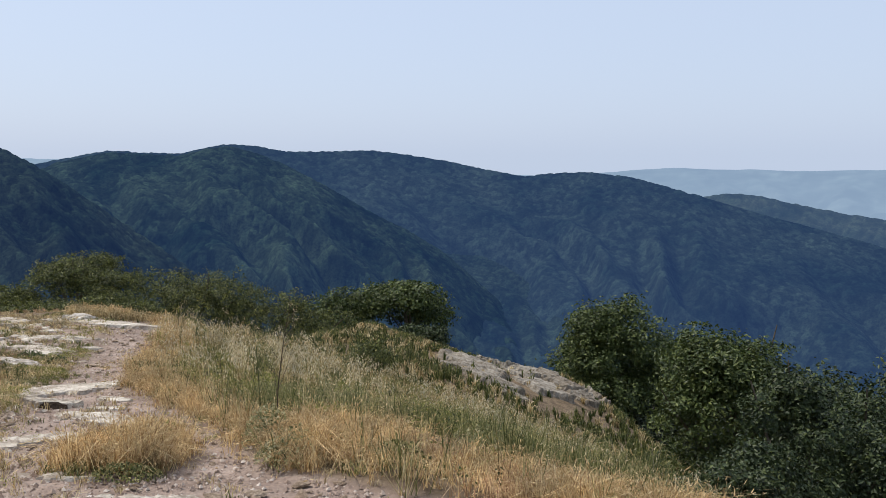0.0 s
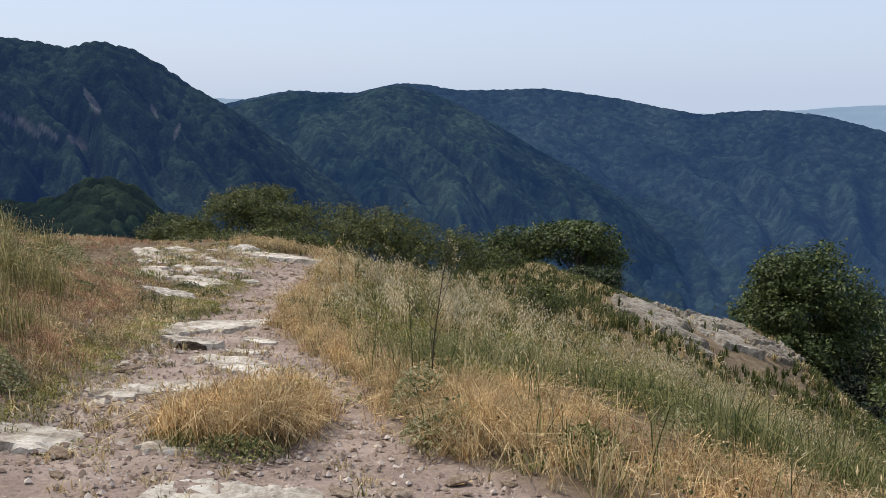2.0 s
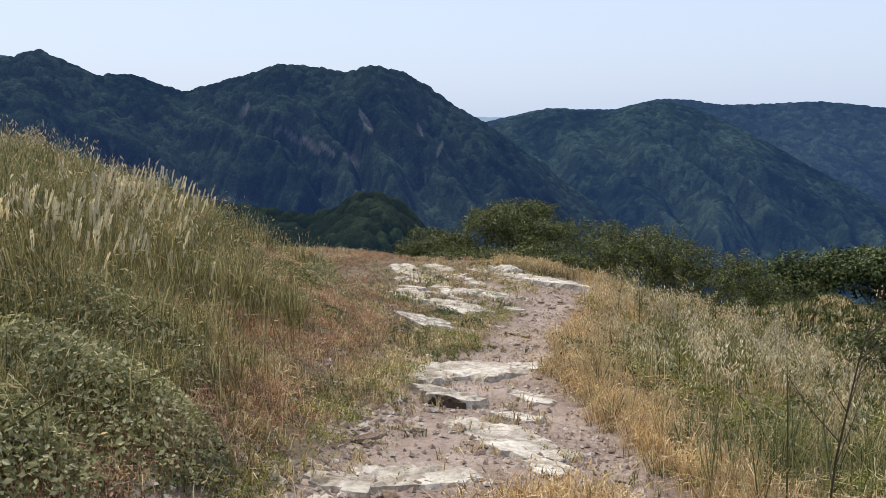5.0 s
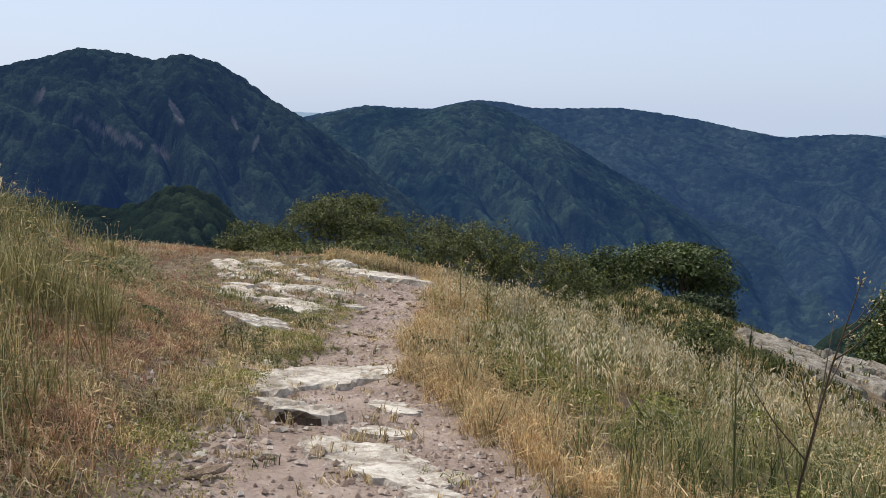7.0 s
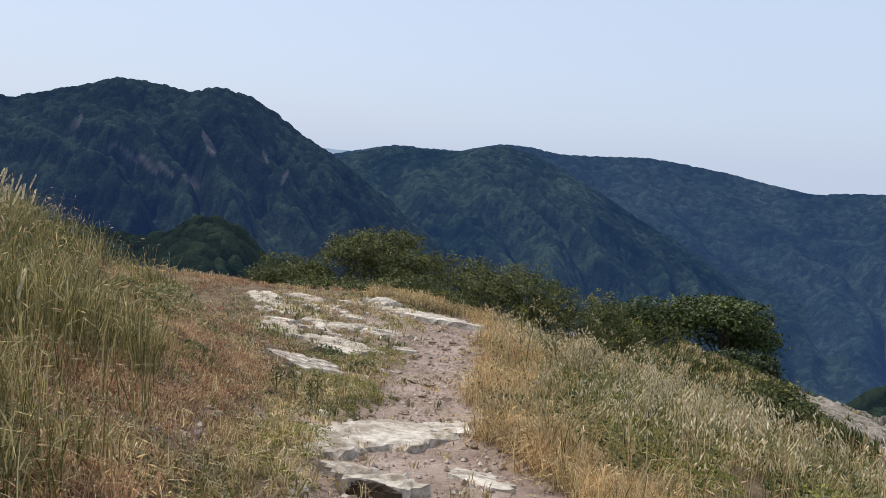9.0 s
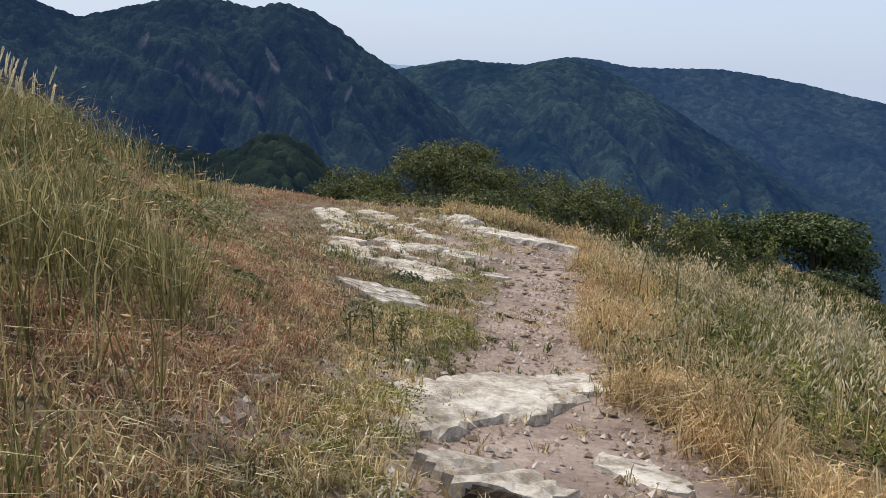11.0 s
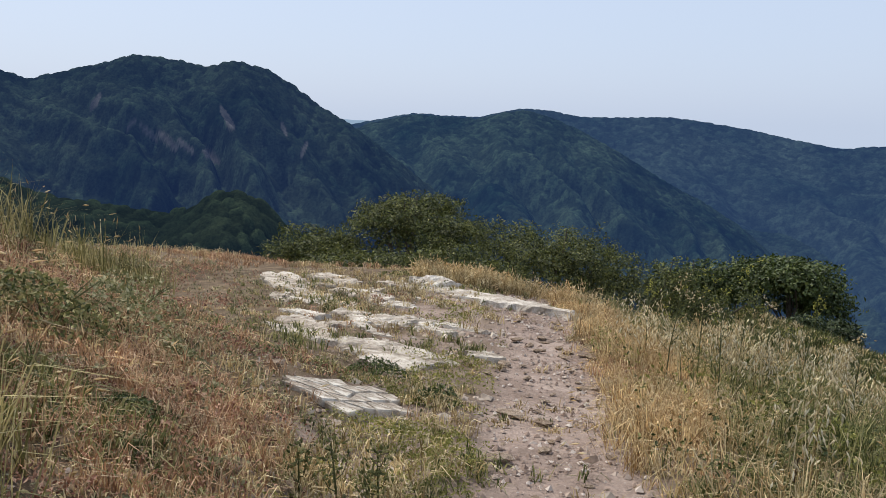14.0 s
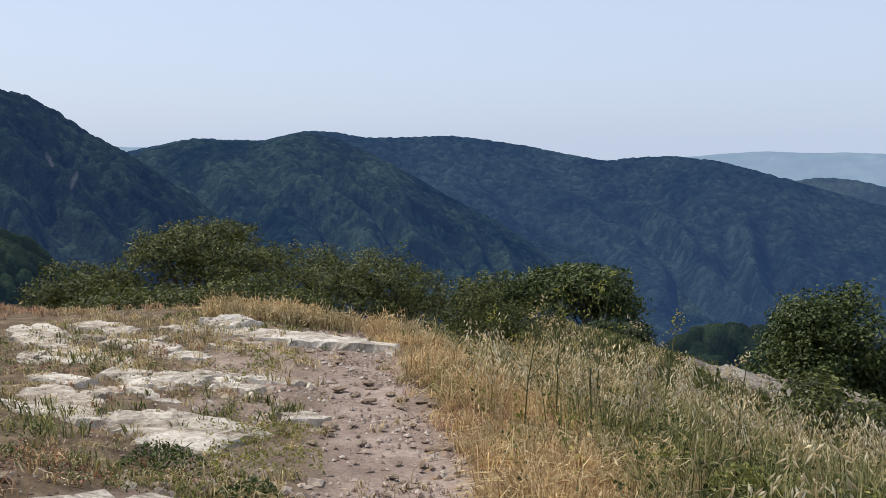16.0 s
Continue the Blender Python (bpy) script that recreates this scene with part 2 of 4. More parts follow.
# ---- terrain end ----
def mesh_from(name, verts, faces, mat, smoothed=True):
    """verts: n x 3; faces: list of index arrays, each m x k."""
    me = bpy.data.meshes.new(name)
    verts = np.asarray(verts, np.float32)
    me.vertices.add(len(verts))
    me.vertices.foreach_set("co", verts.ravel())
    loops = np.concatenate([np.asarray(f, np.int32).ravel() for f in faces])
    sizes = np.concatenate([np.full(len(f), f.shape[1], np.int32) for f in faces])
    me.loops.add(len(loops))
    me.loops.foreach_set("vertex_index", loops)
    me.polygons.add(len(sizes))
    me.polygons.foreach_set("loop_start", np.concatenate([[0], np.cumsum(sizes)[:-1]]).astype(np.int32))
    me.polygons.foreach_set("loop_total", sizes)
    me.polygons.foreach_set("use_smooth", np.full(len(sizes), smoothed))
    me.materials.append(mat)
    me.update(calc_edges=True)
    me.validate()
    return me


def grid_faces(nx, ny):
    i = (np.arange(ny - 1)[:, None] * nx + np.arange(nx - 1)[None, :]).ravel()
    return np.stack([i, i + 1, i + nx + 1, i + nx], 1)


def attribute(me, name, values):
    a = me.attributes.new(name, "FLOAT", "POINT")
    a.data.foreach_set("value", np.asarray(values, np.float32).ravel())


def part(name, me, parent, label=""):
    ob = new(name, me)
    ob.parent = parent
    if label:
        ob["label"] = label
    return ob


def spread(lo, hi, step, limit, grow):
    """Grid lines: even from lo to hi, then wider and wider out to limit on both sides."""
    mid = list(np.arange(lo, hi, step))
    d, p, up = step, mid[-1], []
    while p < limit:
        d *= grow
        p += d
        up.append(p)
    d, p, down = step, mid[0], []
    while p > -limit:
        d *= grow
        p -= d
        down.append(p)
    return np.array(down[::-1] + mid + up)


gx, gy = spread(-11, 5, 0.085, 4800, 1.09), spread(1, 22, 0.085, 4800, 1.09)
GX, GY = np.meshgrid(gx, gy)
GZ = height(GX, GY)
BARE = bare(GX, GY)
GZ = GZ + BARE * 0.045 * (fbm(GX * 6, GY * 6, 3, 31) - 0.5) - 0.05 * BARE
ground_mesh = mesh_from("ground", np.stack([GX, GY, GZ], -1).reshape(-1, 3), [grid_faces(len(gx), len(gy))], M_GROUND)
attribute(ground_mesh, "bare", np.maximum(BARE, stony(GX, GY) * smooth(0.35, 0.6, fbm(GX * 2.2, GY * 2.2, 3, 78)) * 0.8))
attribute(ground_mesh, "woods", smooth(40, 70, np.hypot(GX, GY)))
ground = tagged(new("ground", ground_mesh), "dry hillside ground with a trodden reddish dirt path", "ground", kind="structure")


# ---- mountains ----
def crowns(x, y, cell, seed):
    """Rounded tree crowns standing side by side: how high each point lies on its crown (0 to 1), and a tone for each crown."""
    x, y = x / cell, y / cell
    xi, yi = np.floor(x), np.floor(y)
    best, tone = np.full(x.shape, 9.0), np.zeros(x.shape)
    for i in (-1, 0, 1):
        for j in (-1, 0, 1):
            a, b = xi + i, yi + j
            jx, jy = vnoise(a * 1.0, b * 1.0, seed), vnoise(a * 1.0, b * 1.0, seed + 1)
            d = np.hypot(x - a - jx, y - b - jy) + 0.25 * vnoise(a * 1.0, b * 1.0, seed + 3)
            nearer = d < best
            best = np.where(nearer, d, best)
            tone = np.where(nearer, vnoise(a * 1.0, b * 1.0, seed + 2), tone)
    return np.sqrt(np.clip(1 - (best / 0.95) ** 2, 0, 1)) * (0.55 + 0.6 * tone), tone


def folds(u):
    """A saw of spurs and ravines: 0 in a ravine, 1 on a spur, one for each unit of u."""
    return np.abs(2 * (u - np.floor(u)) - 1)


def ridge(name, label, crest, distance, mat, across, deep, seed, spur=70.0, foot=-260.0, screes=(), shape=1.0, near=0.42, sweep=18.0, wave=5.5, crown=8.0, canopy=5.0):
    """A wooded mountain ridge: crest gives (degrees from straight ahead, degrees above the eye); its front slope falls in slanting spurs."""
    az = np.linspace(crest[0][0], crest[-1][0], across)
    k = np.linspace(0, 1.12, deep)
    el = np.interp(az, [c[0] for c in crest], [c[1] for c in crest])
    el = np.convolve(np.pad(el, 4, mode="edge"), np.hanning(11)[1:-1] / np.hanning(11)[1:-1].sum(), "valid")
    AZ, K = np.meshgrid(az, k)
    far = distance * (1 + 0.10 * (fbm(AZ * 0.12, AZ * 0 + seed, 3, seed) - 0.5))
    top = EYE + far * np.tan(np.radians(el))[None, :]
    R = far * (near + (1 - near) * K)
    X, Y = R * np.sin(np.radians(AZ)), R * np.cos(np.radians(AZ))
    rise = np.where(K <= 1, np.clip(K, 0, 1) ** shape, 1 - (K - 1) * 1.6)
    Z = foot + (top - foot) * rise
    low = np.clip(1 - K, 0, 1)
    bend = 3.4 * (fbm(AZ * 0.11, K * 2.6 + seed, 3, seed + 7) - 0.5)
    big = folds((AZ - sweep * low) / wave + bend + 0.3 * seed)
    side = folds((AZ - 2.3 * sweep * low) / (0.8 * wave) + 0.4 * big + 1.5 * fbm(AZ * 0.2, K * 4.0, 3, seed + 8))
    big = big * big * (3 - 2 * big)
    cut = smooth(0.0, 0.3, low) * smooth(0, 0.15, K)
    Z = Z + cut * spur * (0.9 * (big - 0.85) + 0.2 * (side - 0.7))
    Z = Z + 0.2 * spur * (fbm(X * 0.012, Y * 0.012, 4, seed + 5) - 0.5) * cut
    mound, tone = crowns(X, Y, crown, seed + 11)
    mark = np.zeros_like(AZ)
    ELV = np.degrees(np.arctan2(Z - EYE, R))
    for a, e, wa, we, lean in screes:
        d = ((AZ - a - lean * (ELV - e)) / wa) ** 2 + ((ELV - e) / we) ** 2 + 1.1 * (fbm(X * 0.04, Y * 0.04, 3, seed) - 0.5)
        mark = np.maximum(mark, smooth(1.05, 0.75, d))
    Z = Z + canopy * (mound - 0.6) * (1 - 0.9 * mark)
    me = mesh_from(name, np.stack([X, Y, Z], -1).reshape(-1, 3), [grid_faces(across, deep)], mat)
    attribute(me, "scree", mark)
    attribute(me, "tone", tone)
    return tagged(new(name, me), label, "mountain", kind="structure")


# third colour of each: painted haze emission, stronger the farther the ridge
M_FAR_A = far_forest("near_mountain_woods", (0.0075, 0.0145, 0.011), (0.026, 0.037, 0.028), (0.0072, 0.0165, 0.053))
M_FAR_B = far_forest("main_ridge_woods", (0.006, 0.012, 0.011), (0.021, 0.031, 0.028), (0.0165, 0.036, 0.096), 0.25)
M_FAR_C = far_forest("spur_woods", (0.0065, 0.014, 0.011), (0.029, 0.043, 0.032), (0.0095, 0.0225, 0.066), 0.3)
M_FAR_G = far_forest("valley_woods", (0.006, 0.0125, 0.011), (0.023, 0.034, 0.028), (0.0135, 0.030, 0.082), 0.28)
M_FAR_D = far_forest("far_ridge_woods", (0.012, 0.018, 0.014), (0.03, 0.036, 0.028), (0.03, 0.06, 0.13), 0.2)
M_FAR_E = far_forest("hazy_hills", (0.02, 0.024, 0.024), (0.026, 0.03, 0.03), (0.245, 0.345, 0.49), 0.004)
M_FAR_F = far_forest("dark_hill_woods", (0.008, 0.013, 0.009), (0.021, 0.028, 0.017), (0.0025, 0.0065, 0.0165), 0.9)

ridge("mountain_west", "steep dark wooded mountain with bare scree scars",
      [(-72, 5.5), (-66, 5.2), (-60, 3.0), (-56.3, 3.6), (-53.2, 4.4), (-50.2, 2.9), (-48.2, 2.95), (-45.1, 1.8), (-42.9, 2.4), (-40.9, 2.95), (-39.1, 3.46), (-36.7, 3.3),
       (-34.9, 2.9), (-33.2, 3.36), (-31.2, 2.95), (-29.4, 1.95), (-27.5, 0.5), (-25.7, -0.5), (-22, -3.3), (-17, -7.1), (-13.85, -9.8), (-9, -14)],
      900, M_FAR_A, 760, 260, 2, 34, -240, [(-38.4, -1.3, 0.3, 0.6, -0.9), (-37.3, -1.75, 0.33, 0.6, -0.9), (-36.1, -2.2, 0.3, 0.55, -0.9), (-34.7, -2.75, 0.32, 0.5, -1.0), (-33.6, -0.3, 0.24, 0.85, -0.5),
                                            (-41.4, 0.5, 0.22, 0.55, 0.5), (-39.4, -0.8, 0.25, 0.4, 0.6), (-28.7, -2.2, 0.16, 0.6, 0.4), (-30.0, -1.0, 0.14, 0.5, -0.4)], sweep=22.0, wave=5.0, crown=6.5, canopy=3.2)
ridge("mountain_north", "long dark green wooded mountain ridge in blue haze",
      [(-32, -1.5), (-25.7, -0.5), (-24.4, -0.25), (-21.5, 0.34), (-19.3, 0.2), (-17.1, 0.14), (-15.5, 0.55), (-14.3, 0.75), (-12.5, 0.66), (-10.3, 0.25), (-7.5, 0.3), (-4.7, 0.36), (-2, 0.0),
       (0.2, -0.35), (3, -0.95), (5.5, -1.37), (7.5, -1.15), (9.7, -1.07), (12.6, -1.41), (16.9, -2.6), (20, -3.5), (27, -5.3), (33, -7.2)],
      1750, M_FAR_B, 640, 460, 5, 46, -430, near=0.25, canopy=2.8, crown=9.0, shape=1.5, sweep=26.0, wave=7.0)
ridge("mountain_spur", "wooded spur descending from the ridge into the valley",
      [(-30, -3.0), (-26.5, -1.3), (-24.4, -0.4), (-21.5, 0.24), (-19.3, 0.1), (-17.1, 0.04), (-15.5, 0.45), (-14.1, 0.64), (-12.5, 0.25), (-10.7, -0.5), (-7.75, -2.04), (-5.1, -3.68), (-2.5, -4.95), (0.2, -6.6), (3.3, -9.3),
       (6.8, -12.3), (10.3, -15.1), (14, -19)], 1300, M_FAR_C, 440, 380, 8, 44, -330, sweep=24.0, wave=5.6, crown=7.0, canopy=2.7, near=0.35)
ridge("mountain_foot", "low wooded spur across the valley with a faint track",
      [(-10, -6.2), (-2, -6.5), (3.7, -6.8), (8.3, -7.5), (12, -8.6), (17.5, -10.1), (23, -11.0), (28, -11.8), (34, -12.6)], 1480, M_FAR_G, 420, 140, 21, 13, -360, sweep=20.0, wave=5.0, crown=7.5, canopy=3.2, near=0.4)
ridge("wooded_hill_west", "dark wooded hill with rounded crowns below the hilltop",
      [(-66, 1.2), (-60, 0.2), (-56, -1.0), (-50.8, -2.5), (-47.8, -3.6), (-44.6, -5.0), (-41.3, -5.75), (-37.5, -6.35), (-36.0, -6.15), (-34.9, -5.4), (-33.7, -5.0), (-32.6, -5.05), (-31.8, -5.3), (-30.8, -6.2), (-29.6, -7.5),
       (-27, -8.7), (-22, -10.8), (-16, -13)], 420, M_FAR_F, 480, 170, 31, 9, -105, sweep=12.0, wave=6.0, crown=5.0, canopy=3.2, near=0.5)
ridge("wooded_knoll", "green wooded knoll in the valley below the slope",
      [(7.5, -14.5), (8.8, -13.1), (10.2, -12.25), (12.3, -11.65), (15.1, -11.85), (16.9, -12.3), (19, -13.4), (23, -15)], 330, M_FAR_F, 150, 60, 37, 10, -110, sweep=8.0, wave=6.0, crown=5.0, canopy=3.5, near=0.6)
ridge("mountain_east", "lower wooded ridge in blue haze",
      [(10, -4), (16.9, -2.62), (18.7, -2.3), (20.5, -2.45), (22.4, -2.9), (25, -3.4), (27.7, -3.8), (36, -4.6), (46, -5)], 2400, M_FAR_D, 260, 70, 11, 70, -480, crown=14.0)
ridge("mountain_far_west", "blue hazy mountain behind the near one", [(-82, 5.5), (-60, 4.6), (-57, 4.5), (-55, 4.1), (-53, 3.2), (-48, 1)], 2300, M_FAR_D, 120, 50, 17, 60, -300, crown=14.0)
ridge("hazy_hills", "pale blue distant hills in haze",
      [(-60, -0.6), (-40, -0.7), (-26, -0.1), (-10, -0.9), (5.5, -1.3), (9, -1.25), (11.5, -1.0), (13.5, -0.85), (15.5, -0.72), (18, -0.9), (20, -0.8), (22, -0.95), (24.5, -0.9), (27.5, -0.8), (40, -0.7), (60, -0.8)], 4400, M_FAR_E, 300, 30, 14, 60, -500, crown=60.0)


# ---- stones ----
def thing(name, label, category, x=0.0, y=0.0, z=0.0, group="", kind=""):
    ob = new(name)
    ob.location = (x, y, z)
    return tagged(ob, label, category, group, kind)


def slab_mesh(name, length, width, thick, seed, layers=2, mat=None):
    """A weathered slab: an uneven outline, a stepped and cracked top, steep broken edges."""
    nx, ny = int(np.clip(length / 0.035, 14, 46)), int(np.clip(width / 0.035, 12, 34))
    U, W = np.meshgrid(np.linspace(-1.25, 1.25, nx), np.linspace(-1.25, 1.25, ny))
    X, Y = 0.5 * length * U, 0.5 * width * W
    f = 2.2 / max(length, 0.3)
    r = (np.abs(U) ** 2.4 + np.abs(W) ** 2.4) ** (1 / 2.4)
    edge = 1.32 - 1.05 * fbm(X * f * 1.6 + seed * 3.1, Y * f * 1.6, 4, seed % 89, 0.6)
    inside = smooth(0.06, -0.05, r - edge - 0.1)
    steps = fbm(X * f + seed, Y * f * 1.6 - seed, 3, 11 + seed % 71) * 1.5
    terrace = (np.floor(steps * (layers + 1.0)) + smooth(0.72, 1.0, steps * (layers + 1.0) % 1)) / (layers + 1.0)
    crack = smooth(0.035, 0.0, np.abs(fbm(X * f * 2.2 - seed, Y * f * 2.2, 3, 5 + seed % 61) - 0.5))
    split = smooth(0.03, 0.0, np.abs(fbm(X * f * 1.2 + 2 * seed, Y * f * 4.5, 2, 7 + seed % 43) - 0.5))
    Z = inside * (thick * (0.3 + 0.75 * terrace) - (0.4 * crack + 0.3 * split) * thick) - (1 - inside) * 0.14
    Z = Z + 0.012 * (fbm(X * 14, Y * 14, 3, seed % 53) - 0.5)
    X = X + 0.02 * (fbm(X * 9, Y * 9 + 3, 2, seed % 47) - 0.5)
    return mesh_from(name, np.stack([X, Y, Z], -1).reshape(-1, 3), [grid_faces(nx, ny)], mat or M_ROCK, False)


def slab(x, y, length, width, thick, turn, seed, label="flat pale limestone slab set in the dirt path", group="limestone slabs", dip=0.0, layers=2, mat=None):
    ob = new("rock_slab", slab_mesh("rock_slab", length * 1.2, width * (1.4 if layers == 2 else 1.15), thick * (0.52 if layers == 2 else 0.85), seed, layers, mat))
    sx = float(height(x + 0.3, y) - height(x - 0.3, y)) / 0.6
    sy = float(height(x, y + 0.3) - height(x, y - 0.3)) / 0.6
    ob.matrix_world = Matrix.Translation((x, y, float(height(x, y)) - (0.045 if y < 12.4 and thick < 0.1 else 0.02))) @ Matrix.Rotation(math.atan(sy), 4, "X") @ Matrix.Rotation(-math.atan(sx) + dip, 4, "Y") @ Matrix.Rotation(radians(turn), 4, "Z")
    return tagged(ob, label, "rock", group)


# grey: the same limestone at under half its brightness
M_GREYROCK = rock_material("grey_limestone", (0.46, 0.45, 0.43))
M_BROWNROCK = rock_material("dark_brown_weathered_rock", (0.16, 0.13, 0.11))
# on the path
slab(-4.45, 9.38, 0.3, 0.11, 0.099, 8, 33, "dark brown weathered rock face under a pale block", "undercut rocks", layers=3, mat=M_BROWNROCK)
slab(-2.05, 5.3, 0.95, 0.4, 0.07, 12, 1)
slab(-2.15, 4.75, 1.0, 0.34, 0.08, 14, 2)
slab(-1.35, 4.72, 0.8, 0.42, 0.08, 8, 3)
slab(-0.2, 4.75, 0.75, 0.4, 0.07, -5, 4)
slab(-3.6, 5.85, 0.8, 0.45, 0.08, 20, 5)
slab(-3.72, 7.6, 0.95, 0.32, 0.07, 48, 6)
slab(-3.95, 7.25, 0.4, 0.25, 0.06, 20, 36)
slab(-3.6, 8.75, 1.05, 0.42, 0.07, -22, 7)
slab(-4.52, 9.58, 0.6, 0.4, 0.098, 10, 8, "low limestone block with a dark undercut front edge", layers=3)
slab(-4.95, 9.25, 0.42, 0.36, 0.07, 10, 9)
slab(-5.15, 10.5, 2.1, 0.68, 0.099, 72, 10, "large flat pale limestone ledge across the path")
slab(-4.68, 11.7, 0.55, 0.48, 0.08, 20, 11)
slab(-4.35, 11.85, 0.36, 0.3, 0.07, 40, 12)
slab(-4.15, 11.5, 0.3, 0.2, 0.06, 80, 13)
slab(-3.85, 9.4, 0.38, 0.24, 0.06, 10, 14)
slab(-3.15, 8.3, 0.4, 0.22, 0.06, -30, 15)
slab(-4.1, 10.2, 0.6, 0.22, 0.05, -20, 38)
slab(-2.9, 7.75, 0.3, 0.2, 0.05, -10, 16)
slab(-2.75, 5.95, 0.45, 0.24, 0.05, 25, 17)
slab(-6.05, 11.6, 0.35, 0.22, 0.06, 35, 18)
# the stepped outcrop beside the path
OUT = "pale stepped limestone outcrop slab in dry grass"
for x, y, a, b, t, turn, seed in [(-7.2, 14.8, 1.1, 0.55, 0.11, -25, 19), (-8.25, 15.28, 1.15, 0.38, 0.1, -42, 20), (-8.1, 16.4, 1.2, 0.4, 0.1, -25, 21), (-9.35, 17.5, 1.5, 0.38, 0.12, 137, 22), (-10.4, 18.6, 1.6, 0.4, 0.12, 136, 23),
                                  (-7.4, 16.55, 0.95, 0.28, 0.1, -10, 24), (-8.75, 16.2, 1.0, 0.26, 0.1, 140, 25), (-8.9, 17.9, 1.1, 0.3, 0.1, 150, 26), (-9.9, 19.0, 1.2, 0.35, 0.12, 140, 27), (-8.35, 17.5, 0.8, 0.25, 0.09, 155, 28),
                                  (-8.4, 19.15, 0.6, 0.4, 0.18, 20, 30), (-6.2, 19.9, 0.7, 0.4, 0.14, 15, 31), (-6.55, 15.4, 0.4, 0.2, 0.08, 5, 32)]:
    slab(x, y, a * 1.05, b * 1.25, t * 0.8, turn, seed, OUT, "outcrop slabs", layers=3)
slab(-7.7, 18.72, 2.3, 0.42, 0.11, -10, 29, "bright limestone ledge at the edge of the hilltop", "outcrop slabs")
rng = np.random.RandomState(44)
for k in range(20):
    a = rng.rand()
    lx, rx, yy = -8.7 - 2.5 * a, -7.0 - 1.2 * a, 14.9 + 4.0 * a
    slab(lx + (rx - lx) * rng.rand(), yy + 0.5 * rng.rand(), 0.3 + 0.5 * rng.rand(), 0.14 + 0.16 * rng.rand(), 0.06 + 0.03 * rng.rand(), 120 + 35 * rng.rand(), 60 + k, OUT, "outcrop slabs", layers=3)
def lie(x, y):
    """The even plane in which the cracked slab lies."""
    h = [float(height(-6.8 + a, 13.05 + b)) for a, b in ((-0.5, 0), (0.5, 0), (0, -0.5), (0, 0.5))]
    return sum(h) / 4 + (h[1] - h[0]) * (x + 6.8) + (h[3] - h[2]) * (y - 13.05)


def plate(corners, z, thick, mat):
    """A flat broken piece of stone: a four-sided prism with a chipped upper edge."""
    c = np.array(corners)
    mid = c.mean(0)
    rings = [(c, z - 0.06), (c, z + thick - 0.012), (mid + (c - mid) * 0.93, z + thick)]
    V = np.concatenate([np.column_stack([p - mid, [h - z + lie(*q) - lie(*mid) for q in p]]) for p, h in rings])
    F = [[i + r, (i + 1) % 4 + r, (i + 1) % 4 + 4 + r, i + 4 + r] for r in (0, 4) for i in range(4)] + [[8, 9, 10, 11]]
    ob = new("stone_piece", mesh_from("stone_piece", V, [np.array(F)], mat, False))
    ob.location = (mid[0], mid[1], z)
    return ob


# one slab that has split into pieces along its cracks
rng = np.random.RandomState(45)
GRID = {(i, j): np.array([-7.16 + 0.16 * i + 0.05 * j, 12.7 + 0.155 * j - 0.035 * i]) + 0.035 * rng.normal(size=2) for i in range(5) for j in range(6)}
for i in range(4):
    for j in range(5):
        if (i, j) in ((0, 0), (3, 4), (0, 4)):
            continue
        q = np.array([GRID[i, j], GRID[i + 1, j], GRID[i + 1, j + 1], GRID[i, j + 1]])
        m = q.mean(0)
        tagged(plate(m + (q - m) * 0.9, lie(m[0], m[1]), 0.028 + 0.007 * rng.rand(), M_ROCK), "broken flat piece of a cracked limestone slab", "stone", "cracked slab pieces")
slab(-6.45, 12.95, 0.3, 0.16, 0.08, 12, 95)
slab(-6.35, 12.3, 0.26, 0.2, 0.06, 12, 96)
# bedrock and boulders on the slope beyond the tall grass
FAR = "large weathered limestone bedrock sheet on the grassy slope"
for k, (x, y, a, b, t) in enumerate([(1.0, 34.6, 2.6, 2.2, 0.75), (2.0, 35.6, 1.6, 1.2, 0.7), (1.2, 31.4, 3.0, 2.4, 0.6), (1.5, 28.4, 2.6, 2.0, 0.5), (2.6, 34.6, 1.8, 1.2, 0.7), (3.2, 33.0, 2.4, 1.7, 0.6),
                                     (3.6, 30.4, 2.6, 1.8, 0.5), (4.6, 32.2, 2.2, 1.6, 0.6), (5.3, 31.0, 1.7, 1.2, 0.5), (4.4, 34.6, 1.5, 1.0, 0.6), (6.2, 33.6, 1.8, 1.2, 0.6), (0.4, 29.8, 1.4, 1.0, 0.4), (2.2, 26.4, 1.6, 1.1, 0.35)]):
    slab(x, y, a * 0.9, b * 0.85, t * 0.5, 60 + 23 * (k % 4), 110 + k, FAR, "slope bedrock", layers=3, mat=M_GREYROCK)
for k, (x, y, a, b, t) in enumerate([(-3.3, 18.4, 0.8, 0.5, 0.25), (-2.6, 18.9, 0.6, 0.5, 0.3), (-3.0, 17.6, 0.5, 0.3, 0.2)]):
    slab(x, y, a * 1.15, b * 1.15, t * 0.62, 30 + 37 * k, 130 + k, "weathered limestone boulder half hidden in dry grass", "slope boulders", layers=3)


def pebble_block(seed, stretch):
    """A small angular stone."""
    bm = bmesh.new()
    bmesh.ops.create_icosphere(bm, subdivisions=1, radius=0.5)
    r = random.Random(seed)
    for v in bm.verts:
        v.co = Vector((v.co.x * stretch, v.co.y, v.co.z * 0.38)) * (0.75 + 0.5 * r.random())
    me = bpy.data.meshes.new("loose_stone")
    bm.to_mesh(me)
    bm.free()
    me.materials.append(M_STONE)
    return me


